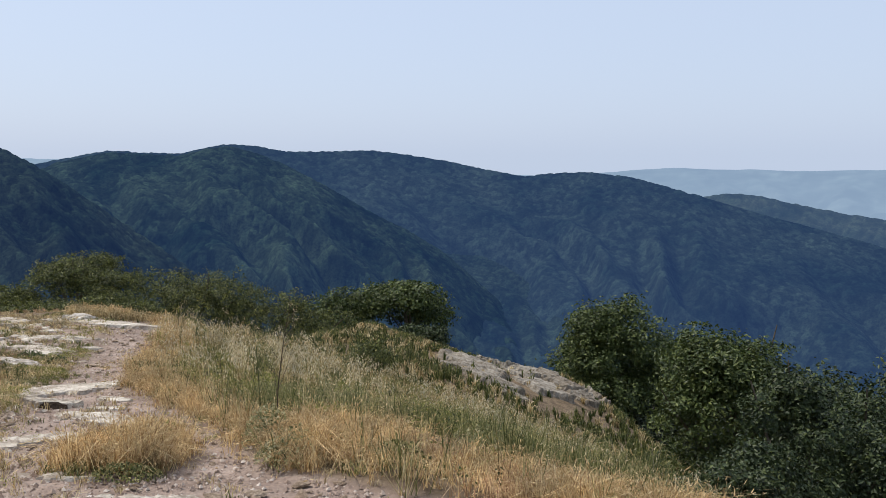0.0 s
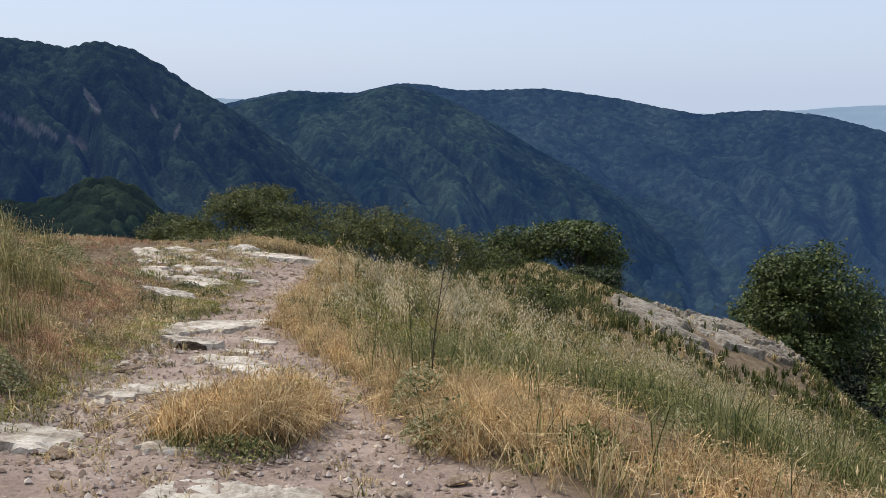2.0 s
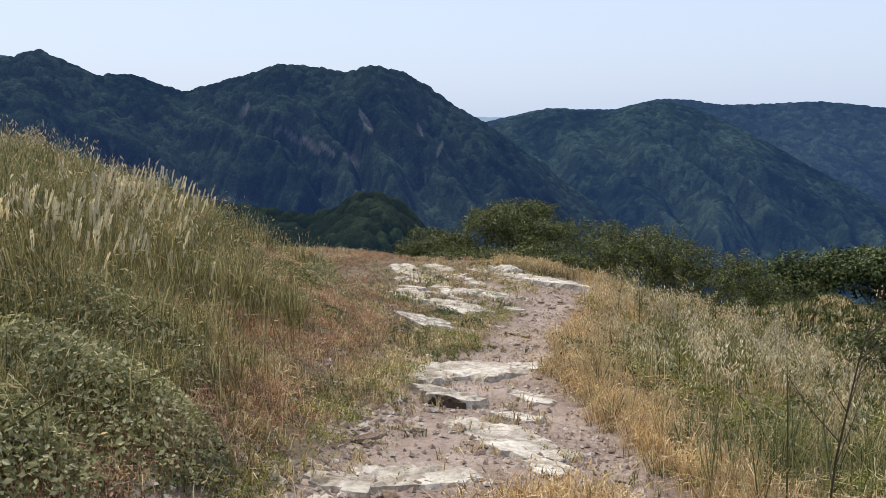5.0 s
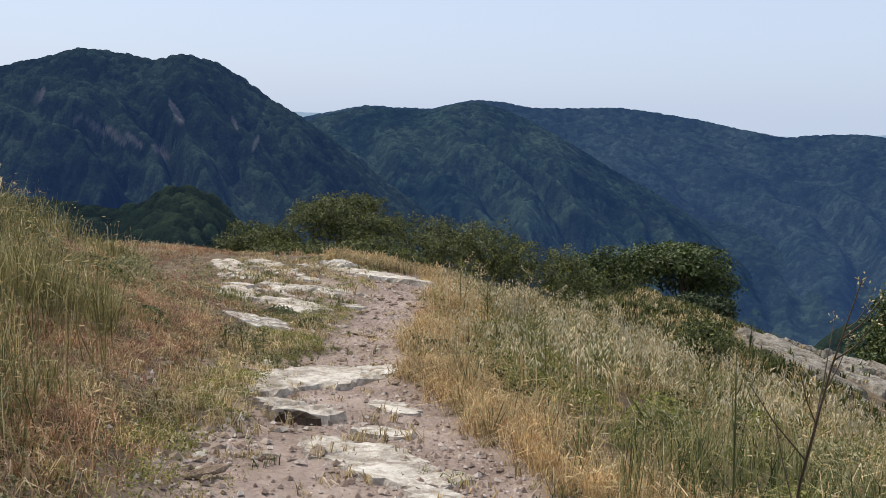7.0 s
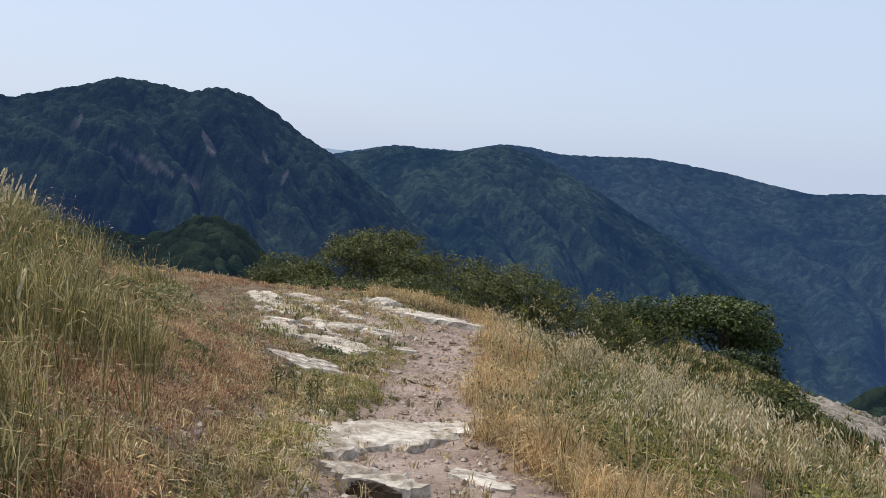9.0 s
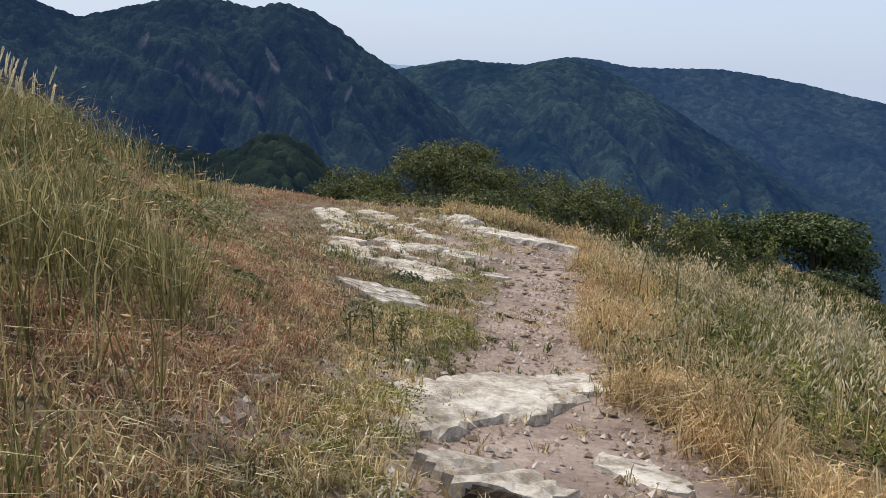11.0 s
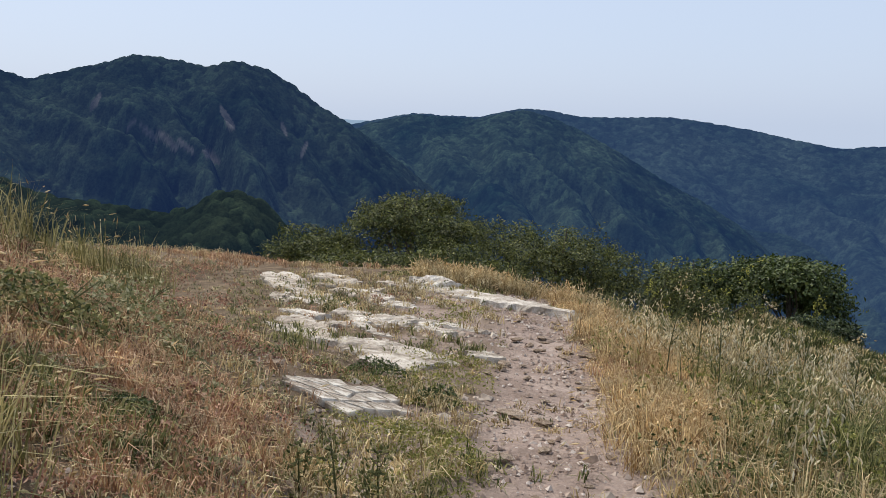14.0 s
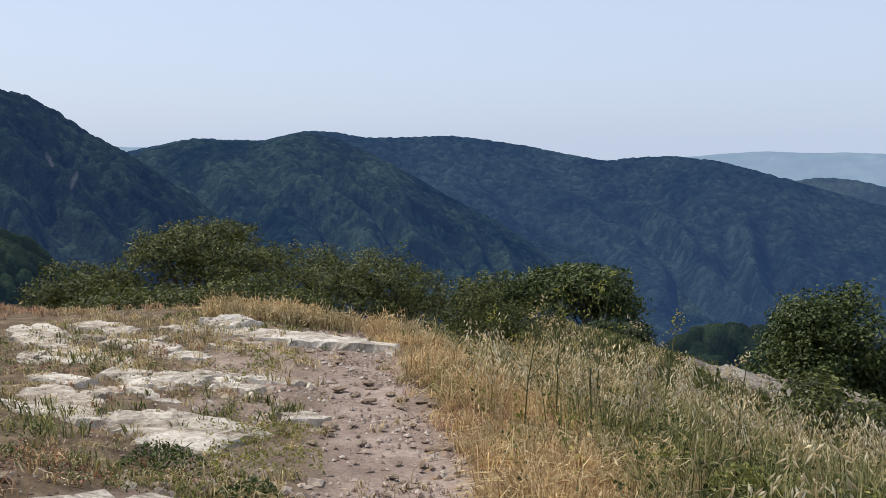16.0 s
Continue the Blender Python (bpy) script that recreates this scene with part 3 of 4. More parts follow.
M_STONE = rock_material("brown_limestone_rubble", (0.62, 0.53, 0.46))
STONES = [pebble_block(k, 1.0 + 0.25 * (k % 4)) for k in range(9)]
rng = np.random.RandomState(7)
made = 0
while made < 270:
    x, y = rng.uniform(-8, 1.4), rng.uniform(4.3, 19.6)
    b = float(bare(x, y))
    u = float(beside(x, y))
    chance = 0.75 * b if y > 11 else 0.2 * b
    chance = max(chance, 0.35 if 0.6 < u < 2.0 and y < 14 else 0, 0.9 * b if y < 6 and x > -1.8 else 0)
    if rng.rand() > chance:
        continue
    size = 0.035 + 0.1 * rng.rand() ** 2.3
    ob = new("loose_stone", STONES[made % 9])
    ob.matrix_world = Matrix.Translation((x, y, float(height(x, y)) - 0.04 * b + 0.08 * size)) @ Matrix.Rotation(rng.rand() * 6.3, 4, "Z") @ Matrix.Diagonal((size * 1.3, size, size, 1))
    tagged(ob, "small angular grey-brown stone lying on the path", "stone", "loose stones")
    made += 1

def shards(n, rng, places, small, large, flat=0.8):
    """Vertices and faces of many small angular stones, one at each place."""
    size = small + (large - small) * rng.rand(n) ** 3
    corner = np.array([[1, 0, 0], [0.3, 1, 0], [-1, 0.2, 0], [-0.2, -1, 0], [0.35, 0.2, flat], [-0.35, -0.1, 0.85 * flat]])
    V = corner[None] * (0.65 + 0.7 * rng.rand(n, 6, 1)) * size[:, None, None]
    turn = rng.rand(n) * 6.28
    c, s = np.cos(turn)[:, None], np.sin(turn)[:, None]
    V = np.stack([V[..., 0] * c - V[..., 1] * s, V[..., 0] * s + V[..., 1] * c, V[..., 2]], -1) + places[:, None]
    F = np.array([[0, 1, 4], [1, 5, 4], [1, 2, 5], [2, 3, 5], [3, 0, 4], [3, 4, 5]])
    return V.reshape(-1, 3), (F[None] + 6 * np.arange(n)[:, None, None]).reshape(-1, 3)


# rubble at the foot of the bank, round the slabs and along the path's edges
n = 1300
px, py = rng.uniform(-9.5, 0.5, n * 40), rng.uniform(4.2, 19.8, n * 40)
u = beside(px, py)
want = 0.5 * stony(px, py) + 0.45 * smooth(0.3, 0.0, np.abs(u + 0.45)) * smooth(11, 13, py) + 0.35 * smooth(0.5, 0.1, np.abs(u - 0.75)) + 0.6 * smooth(-1.7, -1.0, px) * bare(px, py) * smooth(6, 5, py)
keep = rng.rand(n * 40) < want * smooth(0.42, 0.62, fbm(px * 1.7, py * 1.7, 3, 41))
px, py = px[keep][:n], py[keep][:n]
V, F = shards(len(px), rng, np.stack([px, py, height(px, py) - 0.045 * bare(px, py)], -1), 0.016, 0.06, 0.55)
M_RUBBLE = leaf_material("pale_and_brown_rubble", [(0, (0.16, 0.11, 0.085)), (0.45, (0.33, 0.25, 0.2)), (0.8, (0.44, 0.37, 0.31)), (1, (0.6, 0.54, 0.46))], 0.0, 0.92)
tagged(new("rubble", mesh_from("rubble", V, [F], M_RUBBLE, False)), "broken pale and brown limestone rubble beside the path", "rubble", kind="stuff")

# fine gravel in the dirt
n = 14000
px, py = rng.uniform(-8.5, 1.8, n * 6), rng.uniform(3.6, 20.2, n * 6)
keep = (rng.rand(n * 6) < np.maximum(bare(px, py), 0.25 * (np.abs(beside(px, py) - 1.3) < 0.9)) * (0.4 + 0.6 * (vnoise(px * 2, py * 2, 8) > 0.45)))
px, py = px[keep][:n], py[keep][:n]
n = len(px)
size = 0.006 + 0.022 * rng.rand(n) ** 3
corner = np.array([[1, 0, 0], [0, 1, 0], [-1, 0, 0], [0, -1, 0], [0.2, 0.1, 0.8], [0, 0, -0.4]])
V = corner[None] * (0.7 + 0.6 * rng.rand(n, 6, 1)) * size[:, None, None]
turn = rng.rand(n) * 6.28
V = np.stack([V[..., 0] * np.cos(turn)[:, None] - V[..., 1] * np.sin(turn)[:, None], V[..., 0] * np.sin(turn)[:, None] + V[..., 1] * np.cos(turn)[:, None], V[..., 2]], -1)
V += np.stack([px, py, height(px, py) - 0.045 * bare(px, py) + 0.004], -1)[:, None]
F = np.array([[0, 1, 4], [1, 2, 4], [2, 3, 4], [3, 0, 4]])
F = (F[None] + 6 * np.arange(n)[:, None, None]).reshape(-1, 3)
tagged(new("gravel", mesh_from("gravel", V.reshape(-1, 3), [F], M_PEBBLE, False)), "fine brown and grey gravel scattered over the dirt path", "gravel", kind="stuff")


# ---- trees and bushes ----
def tube(points, radii, sides=7):
    """Vertices and faces of a tapered branch through the points."""
    pts = [Vector(p) for p in points]
    V, F = [], []
    for i, p in enumerate(pts):
        d = (pts[min(i + 1, len(pts) - 1)] - pts[max(i - 1, 0)]).normalized()
        q = d.to_track_quat("Z", "Y")
        for k in range(sides):
            a = 2 * math.pi * k / sides
            V.append(p + q @ Vector((math.cos(a), math.sin(a), 0)) * radii[i])
    for i in range(len(pts) - 1):
        for k in range(sides):
            a, b = i * sides + k, i * sides + (k + 1) % sides
            F.append((a, b, b + sides, a + sides))
    return np.array([tuple(v) for v in V]), np.array(F)


def leaves(centres, normals, size, rng):
    """One pointed folded leaf (two triangles) at each centre."""
    n = len(centres)
    side = np.cross(normals, rng.normal(size=(n, 3)))
    side /= np.linalg.norm(side, axis=1)[:, None] + 1e-9
    up = np.cross(side, normals)
    s = (size * (0.6 + 0.8 * rng.rand(n)))[:, None]
    V = np.stack([centres - up * s * 0.7, centres + side * s * 0.38 + normals * s * 0.12, centres + up * s * 0.7, centres - side * s * 0.38 + normals * s * 0.12], 1)
    i = 4 * np.arange(n)[:, None]
    F = np.concatenate([i + np.array([[0, 1, 2]]), i + np.array([[0, 2, 3]])])
    return V.reshape(-1, 3), F


def tree(name, label, x, y, top, wide, mat, seed, count=9000, leaf=0.12, group="", lobes=17, trunk_share=0.35, sink=0.1, base=None, gaps=0.65, category="tree"):
    """A broad-leaved tree: trunk, limbs and a crown of many leaves in uneven lobes."""
    rng = np.random.RandomState(seed)
    z0 = float(height(x, y)) - sink if base is None else base
    tall = max(top - z0, 1.0)
    t = thing(name, label, category, x, y, z0, group)
    low = tall * trunk_share
    crown_h = tall - low * 0.6
    cz = tall - crown_h / 2
    lobe = []
    for k in range(lobes):
        a, e = rng.rand() * 6.28, rng.uniform(-0.6, 1.1)
        r = rng.uniform(0.3, 0.85)
        size = rng.uniform(0.2, 0.4)
        lobe.append((Vector((0.5 * wide * r * math.cos(a) * math.cos(e * 0.9), 0.5 * wide * r * math.sin(a) * math.cos(e * 0.9), cz + 0.5 * crown_h * (1 - size) * math.sin(e * 1.2))), size))
    lobe.append((Vector((0.04 * wide, 0, tall - crown_h * 0.36)), 0.42))
    # trunk and limbs
    lean = rng.normal(size=2) * 0.06 * tall
    pts = [(0, 0, 0), (lean[0] * 0.4, lean[1] * 0.4, low * 0.5), (lean[0], lean[1], low), (lean[0] * 1.1, lean[1] * 1.2, tall * 0.62)]
    r0 = 0.028 * tall + 0.02
    V, F = tube(pts, (r0 * 1.35, r0, r0 * 0.8, r0 * 0.35))
    part("trunk", mesh_from("trunk", V, [F], M_BARK), t)
    for c, size in lobe[: min(7, len(lobe))]:
        a = Vector(pts[2]) * 0.9
        mid = (a + c) / 2 + Vector(rng.normal(size=3)) * 0.05 * wide
        V, F = tube([a, mid, c, c + (c - a) * 0.25], (r0 * 0.5, r0 * 0.34, r0 * 0.2, r0 * 0.08), 5)
        part("limb", mesh_from("limb", V, [F], M_BARK), t)
    # leaves, in small tufts on the lobes
    C, N = [], []
    share = np.array([s ** 2 for _, s in lobe])
    share /= share.sum()
    for (c, size), w in zip(lobe, share):
        tufts = max(6, int(count * w / 26))
        d = rng.normal(size=(tufts, 3))
        d /= np.linalg.norm(d, axis=1)[:, None]
        d[:, 2] = np.where(d[:, 2] < -0.45, -d[:, 2], d[:, 2])
        rad = np.array([0.5 * wide * size * 1.25, 0.5 * wide * size * 1.25, 0.5 * crown_h * size * 1.15])
        shell = rng.uniform(0.62, 1.0, tufts) ** 0.6 * (1 + gaps * (rng.rand(tufts) - 0.5))
        p = np.array(c) + d * rad * shell[:, None]
        per = 26
        q = np.repeat(p, per, 0) + rng.normal(size=(tufts * per, 3)) * leaf * 1.7 * np.array([1, 1, 0.7])
        nn = np.repeat(d, per, 0) * 0.8 + rng.normal(size=(tufts * per, 3)) * 0.55 + np.array([0, 0, 0.35])
        C.append(q)
        N.append(nn / np.linalg.norm(nn, axis=1)[:, None])
    C, N = np.concatenate(C), np.concatenate(N)
    C[:, 2] = np.clip(C[:, 2], 0.05, tall * 1.03)
    V, F = leaves(C, N, leaf, rng)
    part("crown", mesh_from("crown", V, [F], mat, False), t)
    return t


# beyond the ledge at the path's end
EDGE = "trees below the ledge"
tree("oak_tree", "olive-green scrub oak with visible dark branches behind the ledge", -13.3, 30.4, -1.95, 5.2, M_OLIVE, 1, 26000, 0.058, EDGE, 26)
tree("oak_tree", "low olive-green scrub oak beside a taller one", -15.9, 29.8, -2.9, 3.4, M_OLIVE, 2, 13000, 0.058, EDGE, 20)
tree("oak_tree", "spreading olive-green scrub oak below the ledge", -9.9, 33.5, -3.0, 6.0, M_OLIVE, 3, 22000, 0.062, EDGE, 26)
tree("oak_tree", "low spreading scrub oak on the slope below the ledge", -6.8, 34.6, -3.9, 5.8, M_OLIVE, 4, 19000, 0.065, EDGE, trunk_share=0.2)
tree("oak_tree", "dark green scrub oak half hidden below the rocks", -11.2, 27.2, -2.9, 3.6, M_OLIVE, 5, 13000, 0.06, EDGE, trunk_share=0.2)
tree("oak_tree", "dark green scrub oak half hidden below the rocks", -13.2, 27.2, -3.1, 3.2, M_OLIVE, 6, 12000, 0.06, EDGE, trunk_share=0.2)
# down the slope
SLOPE = "trees on the grassy slope"
tree("oak_tree", "small dark green oak on the slope beside its twin", -5.6, 48, -6.0, 4.8, M_OAK, 7, 10000, 0.13, SLOPE, trunk_share=0.06)
tree("oak_tree", "rounded dark green oak on the slope", -2.1, 48, -5.7, 5.6, M_OAK, 8, 14000, 0.13, SLOPE, trunk_share=0.06)
tree("oak_bush", "small dense dark green bush at the edge of the rocks", -1.0, 43.5, -7.7, 2.7, M_DARK, 9, 5000, 0.1, SLOPE, trunk_share=0.15, category="bush")
tree("oak_bush", "low green bush in front of the boulders", -7.6, 47, -7.2, 3.0, M_OAK, 19, 3500, 0.12, SLOPE, trunk_share=0.15, category="bush")
tree("oak_tree", "round bright green oak with a dark shaded trunk", 11.0, 54.2, -7.6, 8.6, M_OAK, 10, 38000, 0.16, SLOPE, 30, 0.1, gaps=0.35)
tree("oak_tree", "lower dark green oak next to the round one", 17.5, 58, -11.0, 7.5, M_DARK, 11, 18000, 0.15, SLOPE, 16, 0.14)
# the thicket close to the walker at the start
THICK = "thicket of leafy oaks"
tree("oak_bush", "dense leafy dark green oak bush on the steep slope", 5.9, 17.2, -2.1, 3.4, M_OAK, 12, 28000, 0.065, THICK, 20, 0.12, category="bush")
tree("oak_bush", "dense leafy dark green oak bush on the steep slope", 9.5, 18.2, -2.95, 4.4, M_DARK, 13, 24000, 0.07, THICK, 20, 0.12, category="bush")
tree("oak_bush", "dense dark oak bush low on the slope", 6.4, 14.2, -2.15, 3.0, M_DARK, 14, 18000, 0.06, THICK, 12, 0.12, category="bush")
tree("oak_bush", "dense dark oak bush low on the slope", 8.3, 14.0, -3.2, 3.8, M_DARK, 15, 18000, 0.06, THICK, 12, 0.12, category="bush")
tree("oak_bush", "dark oak bush at the foot of the thicket", 4.6, 12.6, -2.9, 2.6, M_DARK, 16, 12000, 0.055, THICK, 10, 0.1, category="bush")
tree("oak_bush", "dark green oak bush farther down the slope", 13.0, 24.0, -5.0, 5.0, M_DARK, 17, 9000, 0.1, THICK, 12, 0.15, category="bush")
tree("low_shrub", "low olive-yellow shrub on the grassy slope", -1.7, 19.0, -2.75, 1.6, M_OLIVE, 18, 3500, 0.045, "", 9, 0.1, category="shrub")

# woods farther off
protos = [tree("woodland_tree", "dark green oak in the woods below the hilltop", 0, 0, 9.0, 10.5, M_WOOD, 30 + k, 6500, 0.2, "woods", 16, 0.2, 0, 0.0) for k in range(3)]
rng = np.random.RandomState(12)


def in_woods(az0, az1, near, far_off, count, el_near, el_far, reach_el):
    """Places for trees whose tops stay below a line that falls from el_near (at az0) to el_far (at az1)."""
    out = []
    for _ in range(count * 6):
        if len(out) == count:
            break
        az, d = rng.uniform(az0, az1), rng.uniform(near, far_off)
        x, y = -3 + d * math.sin(radians(az)), 6 + d * math.cos(radians(az))
        el = np.interp(az, (az0, az1), (el_near, el_far)) - reach_el * rng.rand()
        tall = 0.8 + d * math.tan(radians(el)) - float(height(x, y))
        if 2.5 < tall < 16:
            out.append((x, y, tall / 9.0))
    return out


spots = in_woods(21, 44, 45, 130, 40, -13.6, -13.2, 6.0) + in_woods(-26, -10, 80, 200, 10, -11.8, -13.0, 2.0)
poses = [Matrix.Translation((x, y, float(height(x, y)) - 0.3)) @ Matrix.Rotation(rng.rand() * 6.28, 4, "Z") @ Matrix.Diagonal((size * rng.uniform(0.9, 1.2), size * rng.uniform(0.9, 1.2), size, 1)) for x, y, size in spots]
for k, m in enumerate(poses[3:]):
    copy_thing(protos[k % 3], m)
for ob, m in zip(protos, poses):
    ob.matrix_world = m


# ---- grass ----
def blades(x, y, tall, lean, wide, rng, bend=0.3):
    """Curved tapering blades of grass rooted on the ground."""
    n = len(x)
    z = height(x, y) - 0.05 * bare(x, y) - 0.01
    a = rng.rand(n) * 6.283
    d = np.stack([np.cos(a), np.sin(a), np.zeros(n)], 1)
    b = rng.rand(n) * 6.283
    w = np.stack([np.cos(b), np.sin(b), np.zeros(n)], 1) * (wide * (0.6 + 0.8 * rng.rand(n)))[:, None] * 0.5
    root = np.stack([x, y, z], 1)
    up = np.array([0, 0, 1.0])
    l = (lean * (0.15 + 1.5 * rng.rand(n) ** 1.3))[:, None]
    t = tall[:, None]
    mid = root + up * t * 0.62 + d * t * l * bend
    tip = root + up * t * np.maximum(1 - 0.25 * l - 0.3 * l * l, 0.35) + d * t * l
    V = np.stack([root - w, root + w, mid + w * 0.8, mid - w * 0.8, tip], 1).reshape(-1, 3)
    i = 5 * np.arange(n)[:, None]
    droop = tip - mid
    return V, i + np.array([[0, 1, 2, 3]]), i + np.array([[3, 2, 4]]), tip, droop / np.linalg.norm(droop, axis=1)[:, None]


def scatter(n, rng, x0, x1, y0, y1, chance):
    """Places drawn by a density; three quarters of them gather in tufts."""
    X, Y = [], []
    got = 0
    while got < n:
        m = 40000
        cx, cy = rng.uniform(x0, x1, m), rng.uniform(y0, y1, m)
        ok = rng.rand(m) < chance(cx, cy)
        cx, cy = cx[ok], cy[ok]
        k = 13
        r = np.abs(rng.normal(size=(len(cx), k))) * 0.045
        a = rng.rand(len(cx), k) * 6.283
        X.append((cx[:, None] + r * np.cos(a)).ravel())
        Y.append((cy[:, None] + r * np.sin(a)).ravel())
        got += len(cx) * k
    return np.concatenate(X)[:n], np.concatenate(Y)[:n]


def field(name, label, n, mat, box, chance, tall, lean, wide, seed, heads=0.0, head_mat=None):
    """A stretch of grass in tufts; heads: the share of blades that end in a seed head."""
    rng = np.random.RandomState(seed)
    x, y = scatter(n, rng, *box, chance)
    tuft = 0.55 * vnoise(x * 5, y * 5, seed + 90) + 0.6 * vnoise(x * 1.3, y * 1.3, seed + 91)
    h = tall(x, y) * (0.3 + 0.85 * tuft + 0.5 * rng.rand(len(x)) ** 2)
    V, Q, T, tip, d = blades(x, y, h, np.full(len(x), lean), wide * (1 + 0.04 * np.maximum(y - 8, 0)), rng)
    tagged(new(name, mesh_from(name, V, [Q, T], mat, False)), label, "grass", kind="stuff")
    if heads:
        pick = (rng.rand(len(x)) < heads) & (h > np.median(h))
        m = int(pick.sum())
        far = 1 + 0.05 * np.maximum(y[pick] - 7, 0)
        V, F = spikelets(tip[pick] - d[pick] * 0.02, d[pick] + rng.normal(size=(m, 3)) * 0.15, (0.03 + 0.03 * rng.rand(m)) * far, (0.003 + 0.0025 * rng.rand(m)) * far)
        tagged(new(name + "_heads", mesh_from(name + "_heads", V, [F], head_mat, False)), "small dry seed heads on the tips of " + label.split(" beside")[0].split(" on ")[0], "seed heads", kind="stuff")


def spikelets(centres, along, length, thick):
    """Slim pointed seed cases, four-sided."""
    n = len(centres)
    along = along / np.linalg.norm(along, axis=1)[:, None]
    ref = np.where(np.abs(along[:, 2:3]) > 0.9, np.array([[1.0, 0, 0]]), np.array([[0, 0, 1.0]]))
    s = np.cross(along, ref)
    s /= np.linalg.norm(s, axis=1)[:, None]
    t = np.cross(along, s)
    L, W = length[:, None], thick[:, None]
    V = np.stack([centres, centres + along * L * 0.4 + s * W, centres + along * L * 0.4 + t * W, centres + along * L * 0.4 - s * W, centres + along * L * 0.4 - t * W, centres + along * L], 1)
    F = np.array([[0, 1, 2], [0, 2, 3], [0, 3, 4], [0, 4, 1], [5, 2, 1], [5, 3, 2], [5, 4, 3], [5, 1, 4]])
    return V.reshape(-1, 3), (F[None] + 6 * np.arange(n)[:, None, None]).reshape(-1, 3)


def outcrop(x, y):
    """1 on the stepped limestone beside the end of the path."""
    return smooth(0.5, -0.1, ((x + 8.7 + 0.5 * (y - 17)) / 2.3) ** 2 + ((y - 17.2) / 3.4) ** 2 - 1)


def grassy(x, y):
    """How much grass grows: none on the path and the slabs' strip, full beside it."""
    open_ground = 1 - bare(x, y)
    strip = stony(x, y)
    rocks = outcrop(x, y)
    return open_ground * (1 - 0.92 * strip) * (1 - 0.96 * rocks) * smooth(1.5, 0, y - 20.5 - 5 * smooth(3, 6, beside(x, y)))


def clear(x, y):
    """0 on the cracked slab, 1 elsewhere."""
    return smooth(0.6, 1.3, ((x + 6.8) / 0.55) ** 2 + ((y - 13.0) / 0.5) ** 2)


def right_of(x, y):
    return smooth(-0.2, -0.7, beside(x, y))


def left_of(x, y):
    return smooth(0.6, 1.2, beside(x, y))


def patchy(x, y, seed, scale=0.9, cut=0.5):
    return smooth(cut - 0.12, cut + 0.12, fbm(x * scale, y * scale, 3, seed))


def reach(x, y):
    """Thins out with the distance from the path."""
    return smooth(17, 5, np.abs(beside(x, y) + 0.3))


def off_rocks(x, y):
    """Little grass between the boulders on the slope."""
    return 1 - 0.9 * smooth(1.2, 0.7, ((x - 2.7) / 3.4) ** 2 + ((y - 31.2) / 5.8) ** 2)


BOX = (-18, 6.5, 3.4, 26)
M_HEAD = leaf_material("straw_seed_heads", [(0, (0.42, 0.28, 0.13)), (0.5, (0.64, 0.47, 0.25)), (1, (0.86, 0.72, 0.46))], 0.3)
M_GOLD = leaf_material("golden_dry_grass", [(0, (0.24, 0.135, 0.055)), (0.4, (0.51, 0.35, 0.175)), (1, (0.9, 0.72, 0.42))], 0.35)


def verge(x, y):
    """1 in the golden strip along the path's right edge and on the dry shoulder near the start."""
    u = -beside(x, y) + 0.7 * (fbm(x * 0.8, y * 0.8, 3, 81) - 0.5)
    edge = np.interp(y, (4, 6, 7, 8, 8.6, 10, 12, 14, 20), (4.6, 4.2, 3.1, 1.7, 1.35, 1.1, 0.85, 1.1, 1.2))
    return smooth(edge + 0.55, edge - 0.15, u)


field("straw_grass", "dense straw-coloured dry grass beside the path", 40000, M_STRAW, BOX,
      lambda x, y: grassy(x, y) * reach(x, y) * (right_of(x, y) * (0.1 + 0.9 * patchy(x, y, 51, 1.3)) * (1 - 0.6 * verge(x, y)) * (0.2 + 0.8 * smooth(9, 11, y)) + left_of(x, y) * smooth(1.6, 3.4, beside(x, y)) * (0.03 + 0.22 * patchy(x, y, 52)) * (1 - 0.95 * smooth(13.5, 16.5, y) * smooth(6, 4.3, beside(x, y)))),
      lambda x, y: 0.32 + 0.14 * patchy(x, y, 53) - 0.17 * left_of(x, y) - 0.08 * smooth(9, 12, y), 0.95, 0.0055, 1, 0.2, M_HEAD)
field("golden_grass", "soft golden-orange dry grass along the edge of the path", 40000, M_GOLD, (-7.5, 3.2, 3.4, 20.3),
      lambda x, y: (1 - bare(x, y)) * right_of(x, y) * verge(x, y) * (0.12 + 0.88 * patchy(x, y, 71, 1.3, 0.48)),
      lambda x, y: 0.17 + 0.11 * patchy(x, y, 72, 1.6) + 0.06 * smooth(8.5, 7, y), 1.1, 0.005, 11, 0.25, M_HEAD)
field("rusty_grass", "short rust-coloured dry grass on the bank and along the path", 52000, M_RUST, BOX,
      lambda x, y: grassy(x, y) * reach(x, y) * (left_of(x, y) * smooth(3.6 + 5 * smooth(10, 13, y), 1.9 + 5 * smooth(10, 13, y), beside(x, y)) * (0.08 + 0.92 * patchy(x, y, 54, 0.9, 0.5)) * (1 - 0.8 * smooth(15, 18, y) * smooth(6, 4.3, beside(x, y)))
                                               + right_of(x, y) * verge(x, y) * 0.7 * patchy(x, y, 55, 0.8, 0.54)),
      lambda x, y: 0.085 + 0.13 * right_of(x, y) * smooth(11, 8, y) + 0.05 * patchy(x, y, 56, 1.8), 1.1, 0.0052, 2, 0.06, M_HEAD)
